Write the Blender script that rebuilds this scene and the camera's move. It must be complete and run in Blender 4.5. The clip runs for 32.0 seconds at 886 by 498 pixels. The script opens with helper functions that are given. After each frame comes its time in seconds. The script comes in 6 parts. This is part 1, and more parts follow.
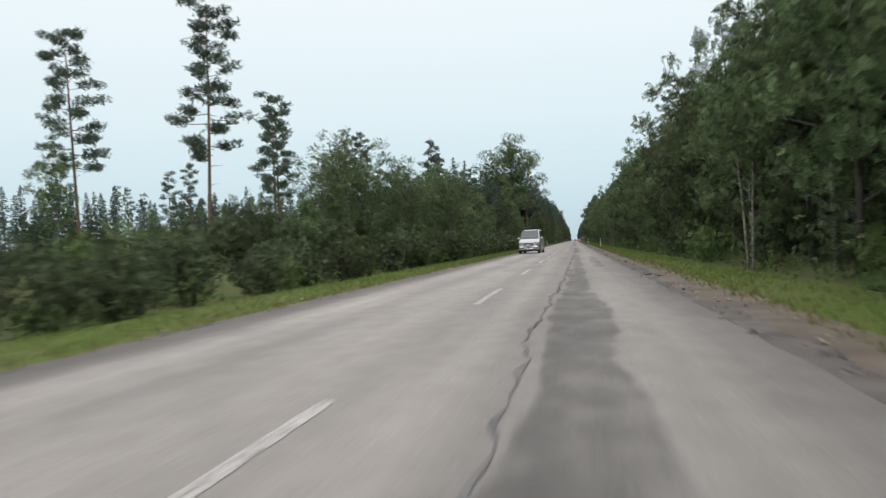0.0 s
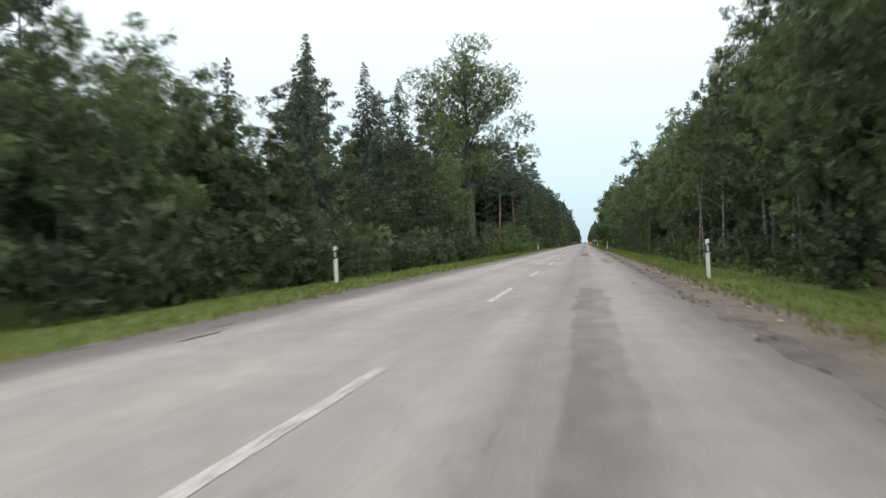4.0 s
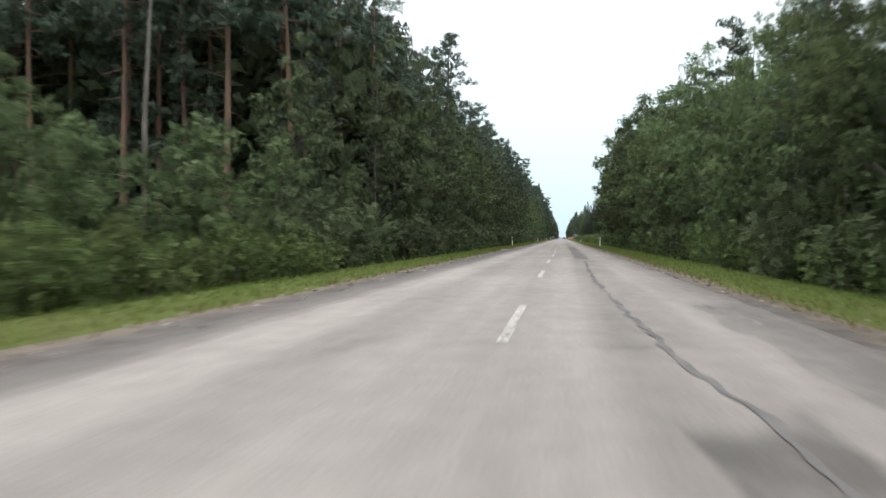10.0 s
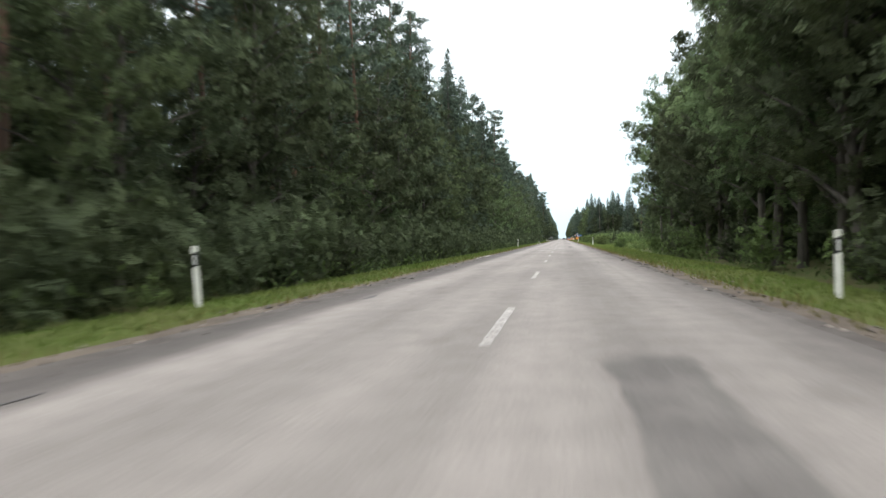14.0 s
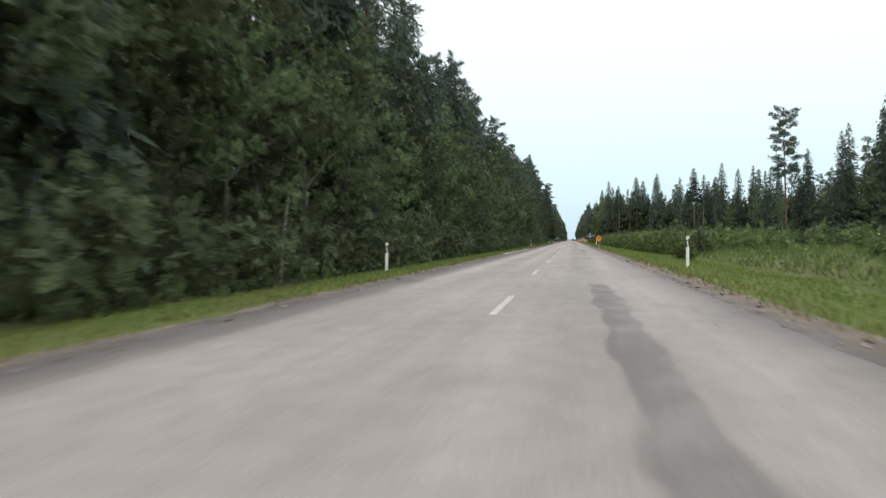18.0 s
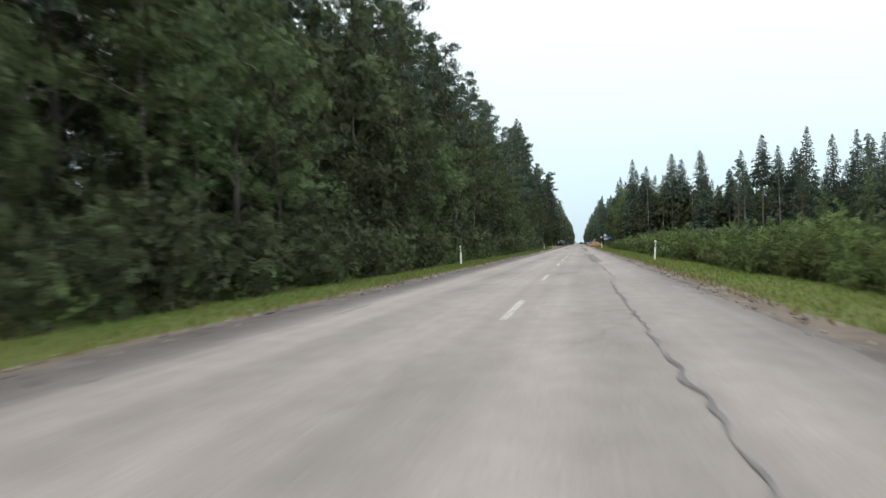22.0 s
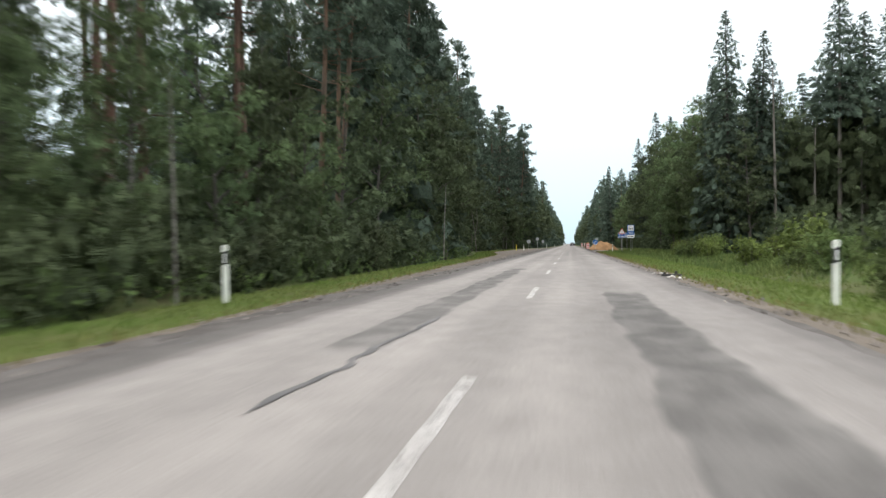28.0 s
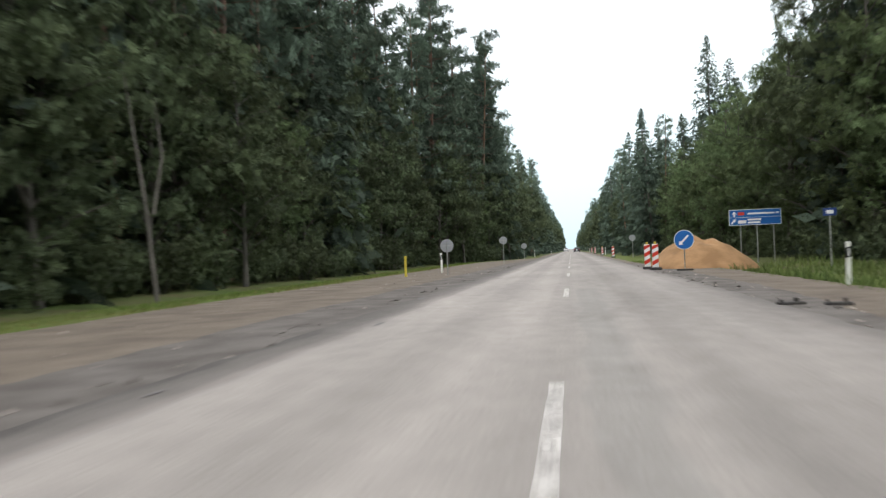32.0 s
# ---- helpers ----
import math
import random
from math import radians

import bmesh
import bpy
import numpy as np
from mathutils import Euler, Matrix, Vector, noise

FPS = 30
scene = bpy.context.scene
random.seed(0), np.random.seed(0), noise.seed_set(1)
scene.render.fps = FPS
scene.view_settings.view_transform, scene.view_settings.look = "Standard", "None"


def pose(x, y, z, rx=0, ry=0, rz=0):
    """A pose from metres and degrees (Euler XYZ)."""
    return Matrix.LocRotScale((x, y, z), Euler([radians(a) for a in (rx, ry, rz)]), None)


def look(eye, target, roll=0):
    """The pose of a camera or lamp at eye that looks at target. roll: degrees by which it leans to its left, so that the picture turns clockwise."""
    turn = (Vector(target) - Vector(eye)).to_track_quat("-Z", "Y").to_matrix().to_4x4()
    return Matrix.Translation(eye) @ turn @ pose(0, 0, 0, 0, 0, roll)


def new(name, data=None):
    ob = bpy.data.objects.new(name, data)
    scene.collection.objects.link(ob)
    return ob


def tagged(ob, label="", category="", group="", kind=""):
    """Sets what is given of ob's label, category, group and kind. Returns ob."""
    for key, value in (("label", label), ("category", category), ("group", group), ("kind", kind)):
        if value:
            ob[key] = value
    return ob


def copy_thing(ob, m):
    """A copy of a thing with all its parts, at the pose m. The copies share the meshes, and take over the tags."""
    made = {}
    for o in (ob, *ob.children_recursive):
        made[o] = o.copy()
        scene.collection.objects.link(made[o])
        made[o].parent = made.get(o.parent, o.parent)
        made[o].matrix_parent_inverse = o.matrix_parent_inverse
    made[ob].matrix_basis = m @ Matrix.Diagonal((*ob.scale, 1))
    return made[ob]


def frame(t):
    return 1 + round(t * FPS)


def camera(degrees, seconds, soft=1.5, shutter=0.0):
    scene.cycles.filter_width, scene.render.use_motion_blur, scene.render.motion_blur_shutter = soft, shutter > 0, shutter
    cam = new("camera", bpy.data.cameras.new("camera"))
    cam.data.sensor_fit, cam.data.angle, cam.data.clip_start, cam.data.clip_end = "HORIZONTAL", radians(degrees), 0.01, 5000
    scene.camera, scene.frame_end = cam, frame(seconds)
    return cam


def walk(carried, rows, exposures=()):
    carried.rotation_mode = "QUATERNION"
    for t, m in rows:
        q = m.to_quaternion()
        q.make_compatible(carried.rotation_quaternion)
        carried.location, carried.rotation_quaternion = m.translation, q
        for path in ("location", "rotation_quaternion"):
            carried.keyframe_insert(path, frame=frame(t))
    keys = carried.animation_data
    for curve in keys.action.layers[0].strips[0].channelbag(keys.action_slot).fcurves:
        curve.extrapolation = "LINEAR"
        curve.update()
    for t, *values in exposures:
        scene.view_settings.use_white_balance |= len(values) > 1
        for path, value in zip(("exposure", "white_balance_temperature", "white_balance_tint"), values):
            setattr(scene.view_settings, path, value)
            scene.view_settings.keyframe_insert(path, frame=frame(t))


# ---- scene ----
# The camera rides in a car along a straight forest road: x across (0 is the centre line), y ahead, z up, the asphalt at 0.
cam = camera(58.5, 32.0, soft=1.25, shutter=0.35)
EYE = 1.02
# seconds, across, ahead, yaw, pitch, roll
ROWS = [
    (0.0, 1.77, -3.53, 9.49, -0.28, 2.35),
    (0.5, 1.91, 6.78, 9.34, -0.33, 2.36),
    (1.0, 2.00, 17.09, 9.40, -0.12, 1.97),
    (1.5, 2.04, 27.39, 9.23, -0.16, 2.19),
    (2.0, 2.05, 37.70, 9.16, 0.16, 2.56),
    (2.5, 2.05, 48.00, 9.07, -0.29, 1.39),
    (4.5, 1.67, 89.23, 10.29, -0.27, 1.14),
    (5.0, 1.59, 99.54, 10.07, -0.35, 1.01),
    (5.5, 1.47, 109.84, 10.05, -0.44, 0.37),
    (6.0, 1.28, 120.14, 10.11, -0.05, 0.96),
    (6.5, 1.10, 130.43, 10.08, -0.32, 0.09),
    (7.0, 0.90, 140.71, 10.66, -0.25, 0.55),
    (7.5, 0.69, 150.97, 10.61, -0.29, 0.16),
    (8.0, 0.48, 161.23, 10.39, -0.43, -0.03),
    (8.5, 0.51, 171.46, 9.69, -0.57, -0.28),
    (9.0, 0.57, 181.67, 8.75, -0.64, -0.03),
    (9.5, 0.66, 191.82, 8.32, -0.84, -0.21),
    (10.0, 0.61, 202.04, 8.59, -0.90, -0.49),
    (10.5, 0.55, 212.30, 8.85, -0.83, -0.36),
    (11.0, 0.50, 222.61, 8.97, -0.83, -0.21),
    (11.5, 0.44, 232.96, 9.04, -0.80, -0.23),
    (12.0, 0.44, 243.35, 8.98, -0.70, -0.20),
    (12.5, 0.49, 253.76, 8.71, -0.78, 0.07),
    (13.0, 0.63, 264.19, 8.57, -0.74, 0.71),
    (13.5, 0.78, 274.64, 8.38, -0.64, 1.20),
    (15.5, 0.94, 316.60, 9.25, -0.28, 2.04),
    (16.0, 1.00, 327.13, 9.22, -0.20, 1.78),
    (16.5, 1.08, 337.69, 9.21, -0.36, 1.71),
    (17.0, 1.16, 348.28, 9.15, -0.49, 1.41),
    (17.5, 1.20, 358.91, 9.13, -0.58, 1.09),
    (18.0, 1.20, 369.57, 9.26, -0.50, 1.20),
    (18.5, 1.20, 380.26, 9.33, -0.26, 1.14),
    (19.0, 1.25, 390.97, 9.34, -0.34, 1.74),
    (19.5, 1.32, 401.72, 9.30, -0.55, 1.29),
    (20.0, 1.32, 412.51, 9.42, -0.46, 1.06),
    (20.5, 1.25, 423.34, 9.55, -0.33, 1.35),
    (21.0, 1.18, 434.22, 9.58, -0.24, 1.58),
    (21.5, 1.16, 445.14, 9.67, -0.20, 1.51),
    (22.0, 1.14, 456.12, 9.83, -0.20, 1.46),
    (22.5, 1.12, 467.13, 9.81, -0.23, 1.68),
    (23.0, 1.07, 478.18, 9.48, -0.07, 1.75),
    (23.5, 1.00, 489.23, 9.42, -0.16, 1.94),
    (24.0, 0.98, 500.28, 9.42, -0.09, 2.33),
    (24.5, 0.98, 511.35, 9.33, -0.12, 2.40),
    (26.5, 1.03, 555.73, 9.31, -0.50, 1.31),
    (27.0, 0.94, 566.86, 9.21, -0.39, 1.52),
    (27.5, 0.87, 578.05, 9.15, -0.41, 0.83),
    (28.0, 0.81, 589.31, 9.12, -0.32, 0.43),
    (28.5, 0.77, 600.58, 9.30, -0.05, 1.44),
    (29.0, 0.72, 611.84, 9.52, 0.05, 1.61),
    (29.5, 0.64, 623.10, 9.51, 0.10, 1.71),
    (30.0, 0.51, 634.37, 9.44, 0.34, 1.88),
    (30.5, 0.41, 645.63, 9.40, 0.34, 1.79),
    (31.0, 0.33, 656.90, 9.47, 0.33, 1.73),
    (31.5, 0.26, 668.16, 9.47, 0.38, 2.03),
    (32.0, 0.19, 679.42, 9.21, 0.35, 2.21),
]
EXPOSURES = [(0.0, 0.0), (5.0, 0.32), (8.0, 0.38), (10.0, 0.46), (11.5, 0.60), (13.0, 0.80), (16.0, 0.52), (19.0, 0.28), (24.0, 0.32), (28.0, 0.52), (30.0, 0.70), (32.0, 0.63)]
walk(cam, [(t, pose(x, y, EYE, 90 + pitch, roll, yaw)) for t, x, y, yaw, pitch, roll in ROWS], EXPOSURES)

# ---- world and light: a high white overcast, brighter overhead than at the horizon ----
world = bpy.data.worlds.new("overcast_sky")
scene.world = world
world.use_nodes = True
wn, wl = world.node_tree.nodes, world.node_tree.links
wn.clear()
w_out, w_bg = wn.new("ShaderNodeOutputWorld"), wn.new("ShaderNodeBackground")
w_sky, w_co, w_sep = wn.new("ShaderNodeTexSky"), wn.new("ShaderNodeTexCoord"), wn.new("ShaderNodeSeparateXYZ")
w_sky.sky_type, w_sky.sun_disc = "NISHITA", False
w_sky.sun_elevation, w_sky.sun_rotation = radians(48), radians(200)
w_ramp, w_mix, w_noise, w_dim = wn.new("ShaderNodeValToRGB"), wn.new("ShaderNodeMixRGB"), wn.new("ShaderNodeTexNoise"), wn.new("ShaderNodeMixRGB")
wl.new(w_co.outputs["Generated"], w_sep.inputs[0])
wl.new(w_sep.outputs["Z"], w_ramp.inputs[0])
for pos, col in ((0.0, (0.54, 0.70, 0.79)), (0.07, (0.66, 0.82, 0.89)), (0.16, (0.80, 0.93, 0.97)), (0.30, (0.94, 1.02, 1.05)), (0.6, (1.95, 1.98, 2.0)), (1.0, (3.1, 3.1, 3.06))):
    e = w_ramp.color_ramp.elements.new(pos)
    e.color = (*col, 1)
for e in (w_ramp.color_ramp.elements[0], w_ramp.color_ramp.elements[-1]):
    if e.position in (0.0, 1.0) and e.color[0] in (0.0, 1.0):
        w_ramp.color_ramp.elements.remove(e)
w_noise.inputs["Scale"].default_value, w_noise.inputs["Detail"].default_value = 2.2, 5
wl.new(w_co.outputs["Generated"], w_noise.inputs["Vector"])
w_dim.blend_type, w_dim.inputs[0].default_value = "SOFT_LIGHT", 0.10
wl.new(w_ramp.outputs[0], w_dim.inputs[1])
wl.new(w_noise.outputs[0], w_dim.inputs[2])
w_scale = wn.new("ShaderNodeMixRGB")
w_scale.blend_type, w_scale.inputs[0].default_value, w_scale.inputs[2].default_value = "MULTIPLY", 1.0, (0.09, 0.09, 0.09, 1)
wl.new(w_sky.outputs[0], w_scale.inputs[1])
w_mix.inputs[0].default_value = 0.9
wl.new(w_scale.outputs[0], w_mix.inputs[1])
wl.new(w_dim.outputs[0], w_mix.inputs[2])
wl.new(w_mix.outputs[0], w_bg.inputs[0])
w_bg.inputs[1].default_value = 1.0
wl.new(w_bg.outputs[0], w_out.inputs[0])
sun = new("sun", bpy.data.lights.new("sun", "SUN"))
sun.data.energy, sun.data.angle, sun.data.color = 0.7, radians(35), (1.0, 0.98, 0.95)
sun.matrix_world = look((0, 0, 60), (12, 40, 0))

# ---- materials ----
def material(name, base, other=None, scale=6.0, rough=0.8, bump=0.0, metal=0.0, stretch=(1, 1, 1), fine=None, spread=0.0, island=0.0, through_light=0.0, gloss=0.3, coords="Object", cut=0.0, hole=0.60):
    """Two tones mixed by a noise of real size, a finer noise for grain and relief; spread and island vary it from thing to thing and from piece to piece."""
    m = bpy.data.materials.new(name)
    m.use_nodes = True
    n, l = m.node_tree.nodes, m.node_tree.links
    b = n["Principled BSDF"]
    b.inputs["Roughness"].default_value, b.inputs["Metallic"].default_value = rough, metal
    b.inputs["Specular IOR Level"].default_value = gloss
    co, mp, no, mix = n.new("ShaderNodeTexCoord"), n.new("ShaderNodeMapping"), n.new("ShaderNodeTexNoise"), n.new("ShaderNodeMixRGB")
    mp.inputs["Scale"].default_value = stretch
    l.new(co.outputs[coords], mp.inputs[0])
    l.new(mp.outputs[0], no.inputs["Vector"])
    no.inputs["Scale"].default_value, no.inputs["Detail"].default_value = scale, 4
    mix.inputs[1].default_value, mix.inputs[2].default_value = (*base, 1), (*(other or base), 1)
    ramp = n.new("ShaderNodeMapRange")
    ramp.inputs[1].default_value, ramp.inputs[2].default_value = 0.35, 0.65
    l.new(no.outputs[0], ramp.inputs[0])
    l.new(ramp.outputs[0], mix.inputs[0])
    col = mix.outputs[0]
    grain = n.new("ShaderNodeTexNoise")
    grain.inputs["Scale"].default_value, grain.inputs["Detail"].default_value = fine or scale * 9, 3
    l.new(co.outputs[coords], grain.inputs["Vector"])
    if spread or island:
        hsv = n.new("ShaderNodeHueSaturation")
        l.new(col, hsv.inputs["Color"])
        total = None
        if spread:
            info = n.new("ShaderNodeObjectInfo")
            a = n.new("ShaderNodeMapRange")
            a.inputs[3].default_value, a.inputs[4].default_value = 1 - spread, 1 + spread
            l.new(info.outputs["Random"], a.inputs[0])
            total = a.outputs[0]
            hue = n.new("ShaderNodeMapRange")
            hue.inputs[3].default_value, hue.inputs[4].default_value = 0.5 - 0.05 * spread, 0.5 + 0.04 * spread
            l.new(info.outputs["Random"], hue.inputs[0])
            l.new(hue.outputs[0], hsv.inputs["Hue"])
        if island:
            geo = n.new("ShaderNodeNewGeometry")
            a = n.new("ShaderNodeMapRange")
            a.inputs[3].default_value, a.inputs[4].default_value = 1 - island, 1 + island
            l.new(geo.outputs["Random Per Island"], a.inputs[0])
            if total:
                mul = n.new("ShaderNodeMath")
                mul.operation = "MULTIPLY"
                l.new(total, mul.inputs[0])
                l.new(a.outputs[0], mul.inputs[1])
                total = mul.outputs[0]
            else:
                total = a.outputs[0]
        l.new(total, hsv.inputs["Value"])
        col = hsv.outputs[0]
    if cut:
        vo, tone, vary = n.new("ShaderNodeTexVoronoi"), n.new("ShaderNodeMapRange"), n.new("ShaderNodeHueSaturation")
        vo.inputs["Scale"].default_value = cut
        l.new(co.outputs[coords], vo.inputs["Vector"])
        tone.inputs[3].default_value, tone.inputs[4].default_value = 0.74, 1.26
        l.new(vo.outputs["Color"], tone.inputs[0])
        l.new(tone.outputs[0], vary.inputs["Value"])
        l.new(col, vary.inputs["Color"])
        col = vary.outputs[0]
    l.new(col, b.inputs["Base Color"])
    if bump:
        bp = n.new("ShaderNodeBump")
        bp.inputs["Strength"].default_value, bp.inputs["Distance"].default_value = bump, 0.02
        l.new(grain.outputs[0], bp.inputs["Height"])
        l.new(bp.outputs[0], b.inputs["Normal"])
    if through_light:
        tr, ms = n.new("ShaderNodeBsdfTranslucent"), n.new("ShaderNodeMixShader")
        ms.inputs[0].default_value = through_light
        l.new(col, tr.inputs[0])
        l.new(b.outputs[0], ms.inputs[1])
        l.new(tr.outputs[0], ms.inputs[2])
        l.new(ms.outputs[0], n["Material Output"].inputs[0])
    if cut:
        # a spray of small leaves: gaps between cells of that size
        th, clear, sp = n.new("ShaderNodeMath"), n.new("ShaderNodeBsdfTransparent"), n.new("ShaderNodeMixShader")
        th.operation, th.inputs[1].default_value = "GREATER_THAN", hole
        l.new(vo.outputs["Distance"], th.inputs[0])
        last = n["Material Output"].inputs[0].links[0].from_socket
        l.new(th.outputs[0], sp.inputs[0])
        l.new(last, sp.inputs[1])
        l.new(clear.outputs[0], sp.inputs[2])
        l.new(sp.outputs[0], n["Material Output"].inputs[0])
    return m


def asphalt_material(name, light, dark, wear, repairs):
    """Worn asphalt: stone grain, blotches, paler wheel tracks, crumbled edges; repairs are soft darker strips (y0, y1, x0, x1, depth)."""
    m = material(name, light, dark, 0.55, 0.85, 0.35, stretch=(1, 0.25, 1), fine=70, gloss=0.2)
    n, l = m.node_tree.nodes, m.node_tree.links
    b = n["Principled BSDF"]
    col = b.inputs["Base Color"].links[0].from_socket

    def math_node(op, a, c):
        q = n.new("ShaderNodeMath")
        q.operation = op
        for i, v in enumerate((a, c)):
            if isinstance(v, (int, float)):
                q.inputs[i].default_value = v
            else:
                l.new(v, q.inputs[i])
        return q.outputs[0]

    def noise_at(stretch, scale, detail):
        mp, no = n.new("ShaderNodeMapping"), n.new("ShaderNodeTexNoise")
        mp.inputs["Scale"].default_value = stretch
        no.inputs["Scale"].default_value, no.inputs["Detail"].default_value = scale, detail
        l.new(co.outputs["Object"], mp.inputs[0])
        l.new(mp.outputs[0], no.inputs["Vector"])
        return no.outputs[0]

    def ease(value, a, c, lo=0.0, hi=1.0):
        q = n.new("ShaderNodeMapRange")
        q.interpolation_type = "SMOOTHSTEP"
        l.new(value, q.inputs[0])
        for i, v in enumerate((a, c, lo, hi)):
            q.inputs[i + 1].default_value = v
        return q.outputs[0]

    co, sep = n.new("ShaderNodeTexCoord"), n.new("ShaderNodeSeparateXYZ")
    l.new(co.outputs["Object"], sep.inputs[0])
    wobble = math_node("MULTIPLY", math_node("SUBTRACT", noise_at((1, 0.4, 1), 1.1, 5), 0.5), 0.55)
    x = math_node("ADD", sep.outputs["X"], wobble)
    y = math_node("ADD", sep.outputs["Y"], math_node("MULTIPLY", wobble, 4.0))
    ramp = n.new("ShaderNodeValToRGB")
    ramp.color_ramp.interpolation = "EASE"
    first = ramp.color_ramp.elements[0]
    for across, v in wear:
        e = first if first.position == 0.0 and across == wear[0][0] else ramp.color_ramp.elements.new((across + 3.6) / 7.2)
        e.position, e.color = (across + 3.6) / 7.2, (v * 0.8, v * 0.8, v * 0.8, 1)
    ramp.color_ramp.elements[-1].color = (wear[-1][1] * 0.8,) * 3 + (1,)
    l.new(math_node("DIVIDE", math_node("ADD", math_node("ADD", sep.outputs["X"], math_node("MULTIPLY", wobble, 0.6)), 3.6), 7.2), ramp.inputs[0])
    value = math_node("MULTIPLY", ramp.outputs[0], 1.25)
    value = math_node("MULTIPLY", value, ease(noise_at((1.3, 0.012, 1), 1.6, 5), 0.3, 0.7, 0.92, 1.05))
    value = math_node("MULTIPLY", value, ease(noise_at((1, 1, 1), 30, 3), 0.2, 0.8, 0.86, 1.14))
    value = math_node("MULTIPLY", value, ease(noise_at((1, 0.6, 1), 3.2, 6), 0.3, 0.7, 0.93, 1.05))
    mottle = ease(noise_at((1, 0.5, 1), 2.2, 6), 0.36, 0.60, 0.58, 1.0)
    cool = None
    for y0, y1, x0, x1, depth in repairs:
        mask = math_node("MULTIPLY", math_node("MULTIPLY", ease(x, x0 - 0.05, x0 + 0.04), ease(x, x1 - 0.06, x1 + 0.06, 1.0, 0.0)), math_node("MULTIPLY", ease(y, y0 - 0.5, y0 + 0.5), ease(y, y1 - 0.5, y1 + 0.5, 1.0, 0.0)))
        value = math_node("MULTIPLY", value, math_node("SUBTRACT", 1.0, math_node("MULTIPLY", math_node("MULTIPLY", mask, mottle), depth)))
        cool = mask if cool is None else math_node("MAXIMUM", cool, mask)
    vo, vm, vd = n.new("ShaderNodeTexVoronoi"), n.new("ShaderNodeMapping"), n.new("ShaderNodeVectorMath")
    vo.feature = "DISTANCE_TO_EDGE"
    vo.inputs["Scale"].default_value = 0.42
    vm.inputs["Scale"].default_value = (1.0, 0.35, 1)
    bend = n.new("ShaderNodeTexNoise")
    bend.inputs["Scale"].default_value, bend.inputs["Detail"].default_value = 1.3, 5
    l.new(co.outputs["Object"], bend.inputs["Vector"])
    vd.operation = "MULTIPLY_ADD"
    vd.inputs[1].default_value = (0.9, 0.9, 0)
    l.new(bend.outputs["Color"], vd.inputs[0])
    l.new(co.outputs["Object"], vd.inputs[2])
    l.new(vd.outputs[0], vm.inputs[0])
    l.new(vm.outputs[0], vo.inputs["Vector"])
    line = ease(vo.outputs[0], 0.003, 0.014, 1.0, 0.0)
    some = ease(noise_at((0.5, 0.12, 1), 0.8, 3), 0.54, 0.66, 0.0, 0.13)
    value = math_node("MULTIPLY", value, math_node("SUBTRACT", 1.0, math_node("MULTIPLY", line, some)))
    stain = ease(noise_at((1, 0.3, 1), 0.9, 7), 0.58, 0.76, 1.0, 0.82)
    value = math_node("MULTIPLY", value, stain)
    hs = n.new("ShaderNodeHueSaturation")
    l.new(value, hs.inputs["Value"])
    l.new(col, hs.inputs["Color"])
    tint = n.new("ShaderNodeMixRGB")
    tint.blend_type = "MULTIPLY"
    tint.inputs[2].default_value = (0.975, 0.995, 1.0, 1)
    l.new(cool, tint.inputs[0])
    l.new(hs.outputs[0], tint.inputs[1])
    l.new(tint.outputs[0], b.inputs["Base Color"])
    return m


WEAR = ((-3.58, 0.40), (-3.25, 0.47), (-3.0, 0.56), (-2.84, 0.74), (-2.66, 1.0), (-2.38, 1.13), (-2.0, 1.07), (-1.55, 0.92), (-0.8, 1.06), (0.0, 0.96), (0.75, 1.02), (1.25, 0.84), (1.75, 0.85), (2.3, 1.0), (2.6, 0.95), (2.85, 0.86), (3.1, 0.78), (3.5, 0.58))
REPAIRS = ((-30, 12, 1.45, 2.15, 0.42), (12, 24, 1.50, 2.05, 0.40), (24, 50, 1.65, 2.05, 0.26), (26, 44, 2.45, 2.8, 0.30), (60, 97, 1.60, 2.15, 0.30), (139, 157, 1.50, 2.02, 0.50), (169.5, 178.3, 1.20, 1.75, 0.50), (198, 206.5, 1.28, 1.98, 0.50), (203, 215, 2.55, 3.3, 0.25),
           (240, 292, 1.22, 1.90, 0.40), (372, 388, 1.55, 2.0, 0.36), (429, 450, 1.95, 2.45, 0.30), (497, 526, 1.72, 2.25, 0.36), (553, 590, 1.68, 2.22, 0.46), (590, 606, 1.46, 2.22, 0.48), (597, 622, -1.60, -1.02, 0.46), (655, 700, 0.30, 0.75, 0.08), (118, 130, 2.6, 3.1, 0.3), (655, 690, -4.1, -3.3, 0.3))

